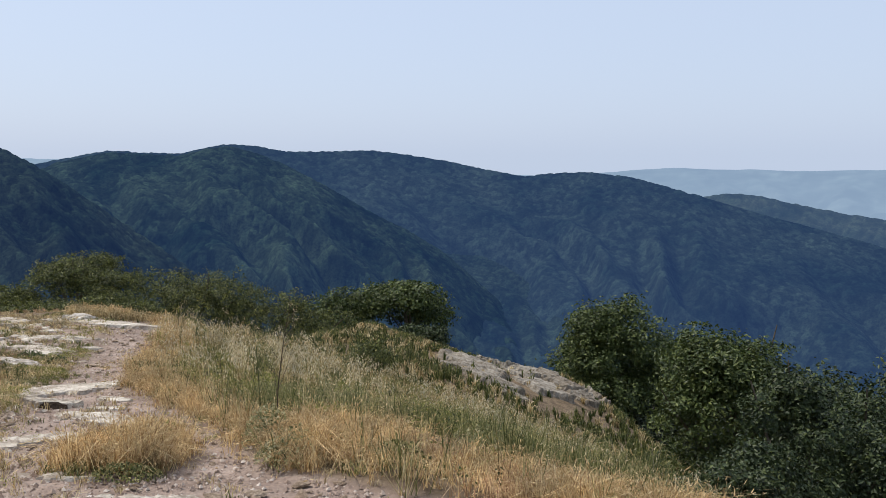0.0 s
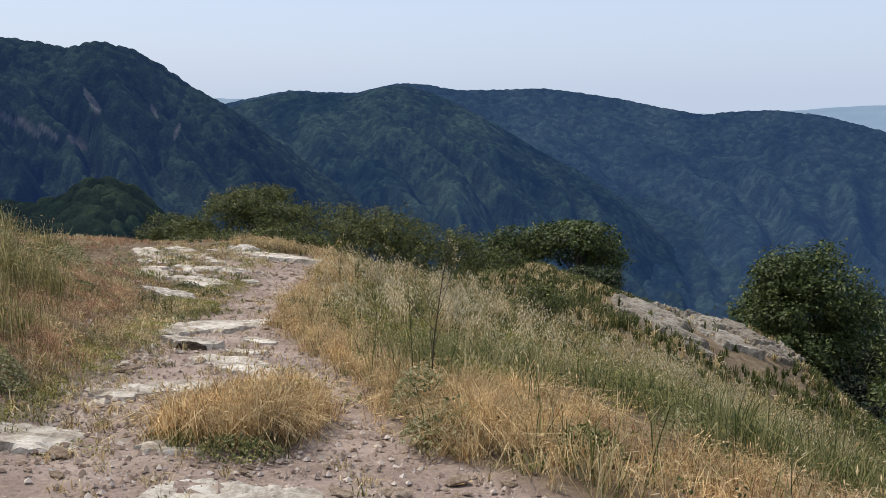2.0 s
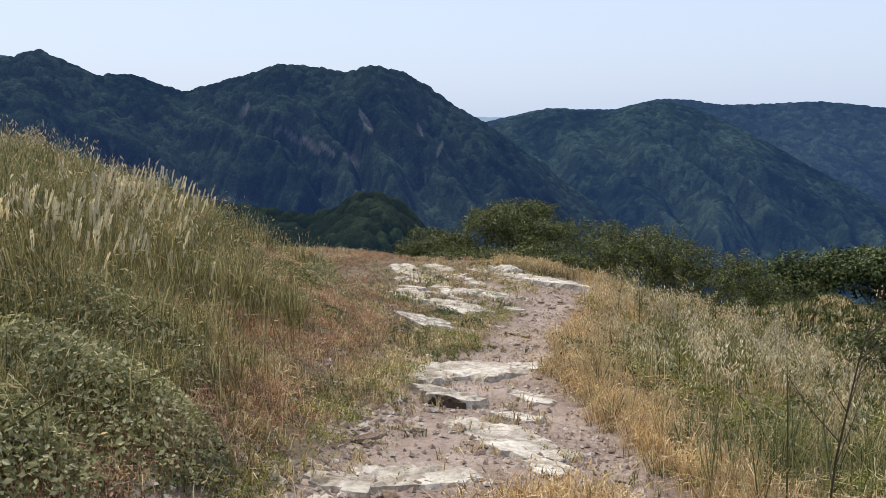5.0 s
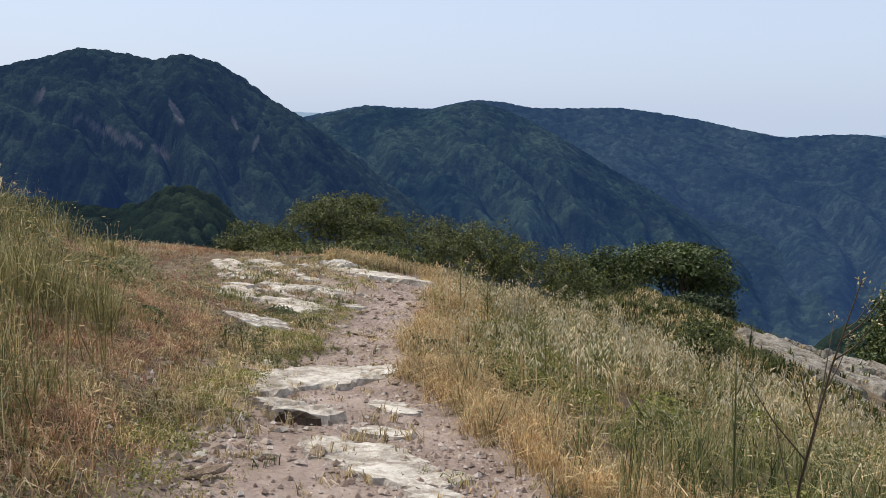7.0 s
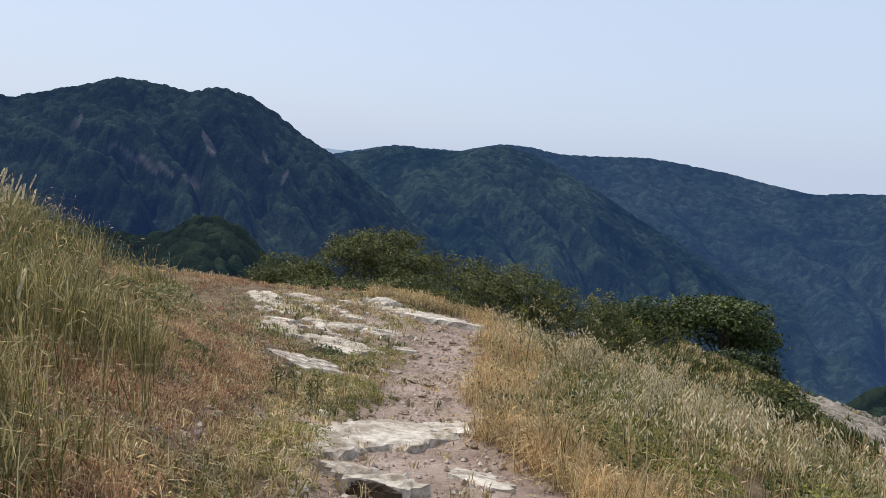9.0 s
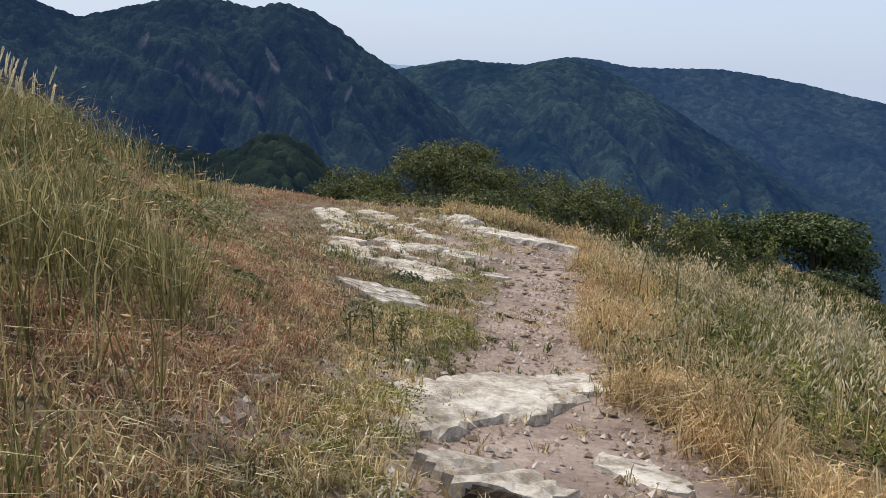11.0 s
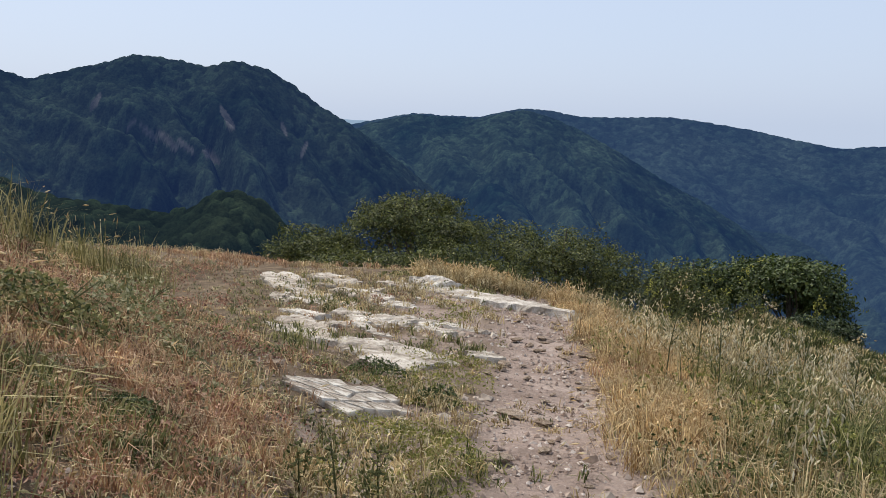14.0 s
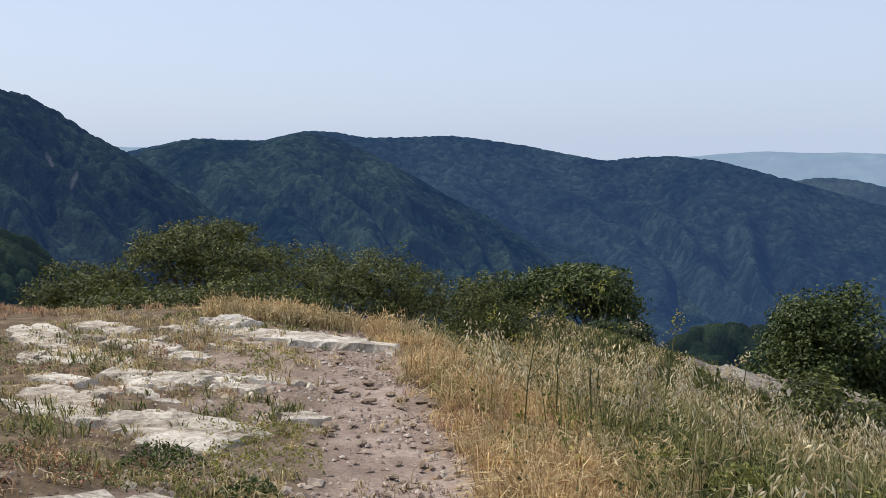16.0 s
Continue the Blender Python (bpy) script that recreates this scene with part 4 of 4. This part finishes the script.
field("green_grass", "tall fading green grass on the hillside", 80000, M_GREEN, BOX,
      lambda x, y: grassy(x, y) * reach(x, y) * (right_of(x, y) * (1 - 0.85 * verge(x, y)) * (0.2 + 0.8 * patchy(x, y, 57, 0.8, 0.44)) * (1 - 0.2 * smooth(9.5, 11.5, y)) + left_of(x, y) * smooth(1.9 + 2.2 * smooth(9, 12, y), 2.9 + 2.6 * smooth(9, 12, y), beside(x, y)) * 1.6 * (0.35 + 0.65 * patchy(x, y, 58)) * smooth(18, 13, y)),
      lambda x, y: 0.42 + 0.16 * patchy(x, y, 59) - 0.2 * smooth(7.5, 11, y) * right_of(x, y) - 0.04 * left_of(x, y), 0.75, 0.0055, 3, 0.06, M_SEED)


def cover(name, label, n, mat, box, chance, tall, leaf, seed):
    """Low herbs and withered plants matted over the ground, as many small leaves in tufts."""
    rng = np.random.RandomState(seed)
    x, y = scatter(n, rng, *box, chance)
    h = tall * (0.35 + 1.0 * vnoise(x * 3.1, y * 3.1, seed + 5)) * rng.rand(n) ** 0.7
    d = rng.normal(size=(n, 3)) + np.array([0, 0, 0.35])
    V, F = leaves(np.stack([x, y, height(x, y) - 0.05 * bare(x, y) + h], 1), d / np.linalg.norm(d, axis=1)[:, None], leaf * (1 + 0.03 * np.maximum(y - 8, 0)), rng)
    tagged(new(name, mesh_from(name, V, [F], mat, False)), label, "herbs", kind="stuff")


M_WINE = leaf_material("withered_red_brown_herbs", [(0, (0.12, 0.055, 0.04)), (0.5, (0.35, 0.165, 0.11)), (1, (0.62, 0.4, 0.28))], 0.25)
M_SAGE = leaf_material("grey_olive_herbs", [(0, (0.06, 0.065, 0.03)), (0.5, (0.21, 0.2, 0.1)), (1, (0.5, 0.46, 0.27))], 0.3)
M_LIME = leaf_material("fresh_yellow_green_herbs", [(0, (0.12, 0.13, 0.03)), (0.6, (0.26, 0.26, 0.07)), (1, (0.46, 0.42, 0.16))], 0.4)
M_MEADOW = leaf_material("green_meadow_herbs", [(0, (0.03, 0.045, 0.012)), (0.6, (0.085, 0.1, 0.03)), (1, (0.26, 0.25, 0.09))], 0.35)
LEFT = (-14, -3.5, 5, 19.5)
field("back_grass", "dry straw-coloured grass on the slope behind the start", 16000, M_STRAW, (-13, 9, -9, 4.8),
      lambda x, y: (1 - bare(x, y)) * smooth(-9, -5, y) * (0.3 + 0.7 * patchy(x, y, 86, 0.7)), lambda x, y: 0.28 + 0 * x, 0.9, 0.008, 13)
cover("red_herbs", "withered red-brown herbs matted over the bank", 42000, M_WINE, LEFT,
      lambda x, y: clear(x, y) * (1 - bare(x, y)) * (1 - 0.8 * outcrop(x, y)) * smooth(1.0, 1.7, beside(x, y)) * smooth(7.5, 3.5, beside(x, y)) * patchy(x, y, 73, 1.2, 0.52), 0.1, 0.013, 73)
cover("olive_herbs", "low grey-olive herbs matted over the bank", 48000, M_SAGE, LEFT,
      lambda x, y: clear(x, y) * (1 - bare(x, y)) * (1 - 0.75 * outcrop(x, y)) * smooth(0.5, 1.2, beside(x, y)) * smooth(8, 4, beside(x, y)) * patchy(x, y, 74, 1.4, 0.5), 0.09, 0.014, 74)
cover("lime_herbs", "short yellow-green herbs between the stones beside the path", 20000, M_LIME, (-8.5, -2.5, 5.5, 18),
      lambda x, y: clear(x, y) * (1 - 0.96 * bare(x, y)) * (1 - 0.7 * outcrop(x, y)) * smooth(0.25, 0.5, beside(x, y)) * smooth(1.5, 1.0, beside(x, y)) * patchy(x, y, 75, 1.6, 0.47), 0.07, 0.012, 75)
cover("lime_meadow", "yellow-green leafy herbs among the tall grass", 20000, M_LIME, (-5.8, 3.2, 6, 19.5),
      lambda x, y: right_of(x, y) * (1 - 0.7 * verge(x, y)) * (1 - bare(x, y)) * patchy(x, y, 77, 0.9, 0.57), 0.34, 0.018, 77)
cover("meadow_leaves", "leafy green herbs low in the tall grass", 36000, M_MEADOW, (-5.5, 3.6, 4.5, 20),
      lambda x, y: right_of(x, y) * (1 - 0.8 * verge(x, y)) * (1 - bare(x, y)) * patchy(x, y, 76, 0.9, 0.5), 0.26, 0.02, 76)
M_BANK = leaf_material("olive_and_straw_grass", [(0, (0.075, 0.08, 0.028)), (0.5, (0.23, 0.2, 0.08)), (1, (0.56, 0.48, 0.25))], 0.35)
field("bank_green", "tall olive-green grass on the upper bank", 42000, M_BANK, (-13, -4, 4.6, 15),
      lambda x, y: smooth(1.45, 2.1, beside(x, y) - 1.9 * smooth(9.5, 12, y)) * smooth(9, 6, beside(x, y)) * (0.25 + 0.75 * patchy(x, y, 82, 0.7, 0.45)), lambda x, y: 0.36 + 0.14 * patchy(x, y, 83), 0.6, 0.006, 12, 0.15, M_HEAD)
field("short_grass", "sparse trampled straw on stony ground beside the path", 60000, M_STRAW, (-11.5, 2, 3.4, 21),
      lambda x, y: clear(x, y) * (1 - 0.9 * bare(x, y)) * (1 - 0.75 * outcrop(x, y)) * smooth(4.2, 1.6, np.abs(beside(x, y) - 0.9)) * (0.22 + 0.78 * patchy(x, y, 60, 1.5, 0.5)),
      lambda x, y: 0.06 + 0.06 * patchy(x, y, 61), 1.0, 0.006, 4)
field("short_green", "low green herbs and grass in patches beside the path", 22000, M_GREEN, (-11.5, 2, 3.4, 21),
      lambda x, y: clear(x, y) * (1 - 0.97 * bare(x, y)) * (1 - 0.7 * outcrop(x, y)) * smooth(3.6, 1.4, np.abs(beside(x, y) - 0.9)) * patchy(x, y, 66, 1.3, 0.56),
      lambda x, y: 0.07 + 0.05 * patchy(x, y, 67), 0.9, 0.007, 14)
field("island_grass", "golden dry grass tuft in the middle of the path", 4200, M_GOLD, (-3.3, -1.9, 5.8, 7.7),
      lambda x, y: smooth(1.25, 0.7, ((x + 2.62) / 0.5) ** 2 + ((y - 6.75) / 0.8) ** 2), lambda x, y: 0.27 + 0 * x, 0.9, 0.006, 8, 0.4, M_HEAD)
field("bank_grass", "fine brown dry grass matted over the foot of the bank", 25000, M_RUST, (-10.5, -4, 5.5, 16),
      lambda x, y: smooth(1.1, 1.6, beside(x, y)) * smooth(4.5, 2.5, beside(x, y)) * (0.2 + 0.8 * patchy(x, y, 68, 1.1, 0.5)) * smooth(13.5, 11.0, y), lambda x, y: 0.1 + 0.05 * patchy(x, y, 69), 1.1, 0.0045, 9, 0.05, M_HEAD)
field("ledge_grass", "golden dry grass on the lip of the ledge", 8000, M_STRAW, (-8.9, -6.3, 19.7, 21.4),
      lambda x, y: smooth(0.9, 0.4, np.abs(y - 20.4)) * patchy(x, y, 62, 1.2, 0.4), lambda x, y: 0.19 + 0.08 * patchy(x, y, 84, 1.5), 0.8, 0.006, 5, 0.15, M_HEAD)
field("slope_grass", "dry and green grass on the falling slope", 36000, M_MEADOW, (-6, 10, 10, 46),
      lambda x, y: off_rocks(x, y) * smooth(0.5, 3, 0.843 * x + 0.5 * y - 4.4) * smooth(24, 16, 0.843 * x + 0.5 * y - 4.4) * (0.3 + 0.7 * patchy(x, y, 63, 0.4)), lambda x, y: 0.34 + 0 * x, 0.55, 0.02, 6)
field("slope_straw", "dry golden grass on the falling slope", 17000, M_STRAW, (-6, 10, 10, 46),
      lambda x, y: off_rocks(x, y) * smooth(0.5, 3, 0.843 * x + 0.5 * y - 4.4) * smooth(24, 16, 0.843 * x + 0.5 * y - 4.4) * (0.2 + 0.8 * patchy(x, y, 64, 0.4)), lambda x, y: 0.3 + 0 * x, 0.6, 0.02, 7)


def oats(name, label, n, box, chance, tall, seed, per=9):
    """Wild oats: thin stalks with drooping pale seed cases."""
    rng = np.random.RandomState(seed)
    x, y = scatter(n, rng, *box, chance)
    h = tall * (0.7 + 0.5 * rng.rand(n))
    V1, Q, T, tip, d = blades(x, y, h, np.full(n, 0.25), np.full(n, 0.005), rng)
    k = np.repeat(np.arange(n), per)
    f = rng.rand(n * per)[:, None]
    a = rng.rand(n * per) * 6.283
    off = np.stack([np.cos(a), np.sin(a), np.zeros(n * per)], 1)
    c = tip[k] - np.array([0, 0, 1]) * f * 0.22 * h[k][:, None] - d[k] * f * 0.05 + off * (0.02 + 0.075 * f)
    along = off * 0.55 + np.array([0, 0, -1.0]) + rng.normal(size=(n * per, 3)) * 0.25
    along /= np.linalg.norm(along, axis=1)[:, None]
    V2, F2 = spikelets(c, along, 0.036 + 0.026 * rng.rand(n * per), np.full(n * per, 0.0052))
    tagged(new(name, mesh_from(name, V2, [F2], M_OAT, False)), label, "grass", kind="stuff")
    tagged(new(name + "_stalks", mesh_from(name + "_stalks", V1, [Q, T], M_STRAW, False)), "thin stalks under " + label, "grass", kind="stuff")


M_OAT = leaf_material("bleached_oat_husks", [(0, (0.5, 0.42, 0.27)), (0.5, (0.74, 0.66, 0.48)), (1, (0.92, 0.87, 0.73))], 0.45)
oats("wild_oats", "pale drooping wild oat heads above the grass", 950, (-5.6, 3, 5, 19.5),
     lambda x, y: right_of(x, y) * (1 - 0.75 * verge(x, y)) * (0.06 + 0.94 * patchy(x, y, 70, 1.1, 0.54)) * grassy(x, y) * (0.15 + 0.85 * smooth(8.5, 11, y)), 0.66, 21)
oats("bank_oats", "pale seed heads along the top of the bank", 500, (-12, -5, 6, 15),
     lambda x, y: smooth(2.6, 4.0, beside(x, y)) * smooth(9, 7, beside(x, y)) * smooth(12.5, 10, y), 0.62, 22, 6)


M_PLUME = leaf_material("white_grass_plumes", [(0, (0.78, 0.72, 0.56)), (1, (0.95, 0.92, 0.82))], 0.5)


def plumes(name, label, places, tall, seed):
    """Feathery white grass plumes on thin stalks."""
    rng = np.random.RandomState(seed)
    n = len(places)
    x, y = places[:, 0], places[:, 1]
    V1, Q, T, tip, d = blades(x, y, tall * (0.75 + 0.4 * rng.rand(n)), np.full(n, 0.3), np.full(n, 0.006), rng)
    per = 34
    k = np.repeat(np.arange(n), per)
    f = np.tile(np.linspace(0, 1, per), n)[:, None]
    axis = np.stack([0.35 + d[:, 0] * 0.3, d[:, 1] * 0.3 - 0.05, np.ones(n)], 1)
    a = rng.rand(n * per) * 6.283
    off = np.stack([np.cos(a), np.sin(a), np.zeros(n * per)], 1)
    c = tip[k] + axis[k] * (f - 0.25) * 0.13 + off * 0.004
    along = off * 0.18 + axis[k]
    along /= np.linalg.norm(along, axis=1)[:, None]
    V2, F2 = spikelets(c, along, 0.03 + 0.014 * rng.rand(n * per), np.full(n * per, 0.0034))
    tagged(new(name, mesh_from(name, V2, [F2], M_PLUME, False)), label, "grass", kind="stuff")
    tagged(new(name + "_stalks", mesh_from(name + "_stalks", V1, [Q, T], M_GREEN, False)), "thin stalks under " + label, "grass", kind="stuff")


rng = np.random.RandomState(5)
clump = np.stack([-6.5 + 0.3 * rng.normal(size=70), 7.7 + 0.3 * rng.normal(size=70)], 1)
crest = rng.rand(110)
line = np.stack([-7.0 - 2.6 * crest + 0.25 * rng.normal(size=110), 8.4 + 3.2 * crest + 0.25 * rng.normal(size=110)], 1)
plumes("plume_grass", "white feathery grass plumes on the bank", np.concatenate([clump, line]), 0.5, 8)


# ---- weeds and small plants ----
def stalk(name, label, x, y, tall, mat, seed, branches=6, spread_out=0.35, thick=0.005, tips="", tip_mat=None, tip_size=0.02, group=""):
    """A tall branching weed: stem, side branches and what grows on their ends."""
    rng = np.random.RandomState(seed)
    t = thing(name, label, "plant", x, y, float(height(x, y)) - 0.03, group)
    lean = rng.normal(size=2) * 0.08 * tall
    pts = [(0, 0, 0), (lean[0] * 0.2, lean[1] * 0.2, tall * 0.4), (lean[0] * 0.6, lean[1] * 0.6, tall * 0.75), (lean[0], lean[1], tall)]
    V, F = tube(pts, (thick, thick * 0.85, thick * 0.6, thick * 0.3), 5)
    part("stem", mesh_from("stem", V, [F], mat), t)
    ends = [np.array(pts[3])]
    for k in range(branches):
        f = 0.3 + 0.62 * (k + rng.rand()) / branches
        a = rng.rand() * 6.283
        root = np.array([np.interp(f, (0, 0.4, 0.75, 1), [p[i] for p in pts]) for i in range(3)])
        out = spread_out * tall * (1.1 - f) * (0.6 + 0.6 * rng.rand())
        d = np.array([math.cos(a) * out, math.sin(a) * out, out * 1.3])
        V, F = tube([root, root + d * 0.5 + np.array([0, 0, -0.02]), root + d], (thick * 0.5, thick * 0.4, thick * 0.2), 4)
        part("branch", mesh_from("branch", V, [F], mat), t)
        ends.append(root + d)
    for e in ends:
        if tips == "seeds":
            m = 9
            c = e + rng.normal(size=(m, 3)) * tip_size * 0.8
            V, F = spikelets(c, rng.normal(size=(m, 3)) + np.array([0, 0, 0.6]), np.full(m, tip_size), np.full(m, tip_size * 0.2))
            tagged(part("flower_head", mesh_from("flower_head", V, [F], tip_mat, False), t), kind="stuff")
        elif tips == "ball":
            m = 60
            d = rng.normal(size=(m, 3))
            d /= np.linalg.norm(d, axis=1)[:, None]
            V, F = spikelets(e + d * tip_size * 0.3, d, np.full(m, tip_size * 0.75), np.full(m, tip_size * 0.16))
            tagged(part("thistle_head", mesh_from("thistle_head", V, [F], tip_mat, False), t), kind="stuff")
    return t


M_STEM_GREEN = leaf_material("green_weed_stem", [(0, (0.07, 0.085, 0.03)), (1, (0.12, 0.13, 0.05))], 0.1)
M_STEM_DARK = leaf_material("dead_dark_stem", [(0, (0.05, 0.035, 0.025)), (1, (0.1, 0.075, 0.05))], 0.05)
M_STEM_PALE = leaf_material("dry_pale_stem", [(0, (0.3, 0.25, 0.18)), (1, (0.46, 0.4, 0.3))], 0.1)
M_YELLOW = leaf_material("yellow_green_flowers", [(0, (0.2, 0.22, 0.04)), (1, (0.45, 0.43, 0.09))], 0.3)
W = "tall weeds in the grass"
stalk("tall_weed", "tall thin dark green branching weed stalk in dry grass", -1.57, 7.7, 1.32, M_STEM_DARK, 1, 9, 0.36, 0.0065, "seeds", M_SEED, 0.016, W)
stalk("tall_weed", "thin green weed stalk beside a taller one", -1.75, 7.9, 0.95, M_STEM_GREEN, 2, 5, 0.3, 0.006, "seeds", M_GREEN, 0.018, W)
for k, (x, y, h) in enumerate([(-4.36, 16.5, 1.25), (-4.95, 15.6, 1.0), (-4.7, 16.0, 1.1), (-4.1, 15.8, 0.95), (-3.8, 16.6, 1.1), (-4.5, 15.2, 0.8), (-5.2, 16.4, 0.85), (-3.5, 15.4, 0.9)]):
    stalk("tall_weed", "slender green weed with small yellow-green flower heads", x, y, h, M_STEM_GREEN, 10 + k, 8, 0.35, 0.006, "seeds", (M_YELLOW, M_SEED)[k % 2], 0.026, W)
for k, (x, y, h) in enumerate([(2.1, 9.8, 0.8), (2.35, 10.4, 0.7), (2.6, 10.0, 0.9), (2.9, 10.8, 0.75), (1.9, 10.6, 0.65), (2.75, 9.4, 0.6)]):
    stalk("dry_stalk", "bleached dead weed stalk leaning at the edge of the slope", x, y, h, M_STEM_PALE, 30 + k, 3, 0.35, 0.006, group="dry stalks on the shoulder")
for k, (x, y, h) in enumerate([(2.75, 7.2, 0.55), (3.1, 7.5, 0.5), (2.5, 6.6, 0.45), (3.2, 8.2, 0.5)]):
    stalk("thistle", "dry thistle with round pale heads", x, y, h, M_STEM_PALE, 40 + k, 2, 0.3, 0.005, "ball", M_SEED, 0.022, "dry thistles")
for k, (x, y, h) in enumerate([(-3.3, 11.6, 0.35), (-3.15, 11.75, 0.4), (-4.1, 12.6, 0.3)]):
    stalk("dead_stalk", "dark dead twiggy stalk in golden grass", x, y, h, M_STEM_DARK, 50 + k, 4, 0.3, 0.008, group="dead stalks")
for k, (x, y, h) in enumerate([(-5.95, 11.3, 0.32), (-5.85, 11.5, 0.28), (-6.1, 11.25, 0.26), (-5.75, 11.2, 0.25)]):
    stalk("green_sprig", "upright green sprig growing between stones", x, y, h, M_STEM_GREEN, 60 + k, 7, 0.3, 0.006, "seeds", M_GREEN, 0.03, "green sprigs")


def low_plant(name, label, x, y, wide, tall, count, leaf, mat, seed, group=""):
    """A low leafy plant: a few stems under a loose cushion of small leaves."""
    rng = np.random.RandomState(seed)
    t = thing(name, label, "plant", x, y, float(height(x, y)) - 0.02, group)
    for k in range(6):
        a = rng.rand() * 6.283
        e = (0.35 * wide * math.cos(a), 0.35 * wide * math.sin(a), tall * (0.5 + 0.4 * rng.rand()))
        V, F = tube([(0, 0, 0), (e[0] * 0.4, e[1] * 0.4, e[2] * 0.6), e], (0.006, 0.005, 0.002), 4)
        part("stem", mesh_from("stem", V, [F], M_STEM_GREEN), t)
    a, r = rng.rand(count) * 6.283, np.sqrt(rng.rand(count))
    px, py = 0.5 * wide * r * np.cos(a), 0.5 * wide * r * np.sin(a)
    bumpy = 0.55 + 0.75 * fbm(px * 3.5 + x, py * 3.5 + y, 3, seed)
    slope = height(x + px, y + py) - float(height(x, y))
    pz = slope + tall * (1 - r ** 2.5 * 0.8) * bumpy * rng.rand(count) ** 0.35
    d = np.stack([px / wide, py / wide, np.full(count, 0.6)], 1) + rng.normal(size=(count, 3)) * 0.6
    V, F = leaves(np.stack([px, py, pz], 1), d / np.linalg.norm(d, axis=1)[:, None], leaf, rng)
    part("foliage", mesh_from("foliage", V, [F], mat, False), t)
    return t


low_plant("grey_shrub", "low grey-green leafy shrub on the bank", -4.75, 6.3, 1.3, 0.46, 7500, 0.022, M_GREY, 3)
low_plant("grey_shrub", "smaller grey-green leafy shrub on the bank", -5.6, 7.2, 1.3, 0.45, 6000, 0.022, M_GREY, 4)
low_plant("grey_shrub", "grey-green leafy shrub low on the bank", -4.4, 5.5, 1.0, 0.4, 5000, 0.022, M_GREY, 5)
SP = "small green plants by the path"
for k, (x, y, w, h) in enumerate([(-1.72, 5.0, 0.15, 0.07), (-6.75, 11.05, 0.35, 0.14), (-6.9, 11.9, 0.4, 0.12), (-4.0, 12.55, 0.5, 0.22), (-6.35, 13.6, 0.4, 0.14), (-7.4, 12.2, 0.35, 0.14), (-2.3, 5.95, 0.5, 0.16), (-7.0, 14.1, 0.5, 0.18)]):
    low_plant("green_herb", "small dark green leafy herb on stony ground", x, y, w, h, int(260 + 900 * w), 0.018, (M_GREEN, M_OAK, M_GREY)[k % 3], 70 + k, SP)
M_HERB = leaf_material("yellow_green_herb_leaves", [(0, (0.12, 0.14, 0.03)), (0.6, (0.26, 0.27, 0.07)), (1, (0.46, 0.43, 0.14))], 0.4)
rng = np.random.RandomState(91)
for k in range(26):
    y = rng.uniform(6.5, 16.5)
    x = float(np.interp(y, PATH_Y, PATH_X)) + rng.uniform(1.5, 4.0)
    low_plant("meadow_herb", "leafy yellow-green herb growing among dry grass", x, y, rng.uniform(0.3, 0.7), rng.uniform(0.28, 0.5) * (1.0 if y < 10 else 0.7), 800, 0.024, (M_HERB, M_GREY, M_GREEN)[k % 3], 200 + k, "herbs in the tall grass")
for k in range(14):
    y = rng.uniform(6.5, 13.0)
    x = float(np.interp(y, PATH_Y, PATH_X)) - rng.uniform(2.3, 4.5)
    low_plant("meadow_herb", "leafy grey-green herb growing on the bank", x, y, rng.uniform(0.3, 0.7), rng.uniform(0.2, 0.4), 800, 0.022, (M_GREY, M_GREEN)[k % 2], 240 + k, "herbs on the bank")
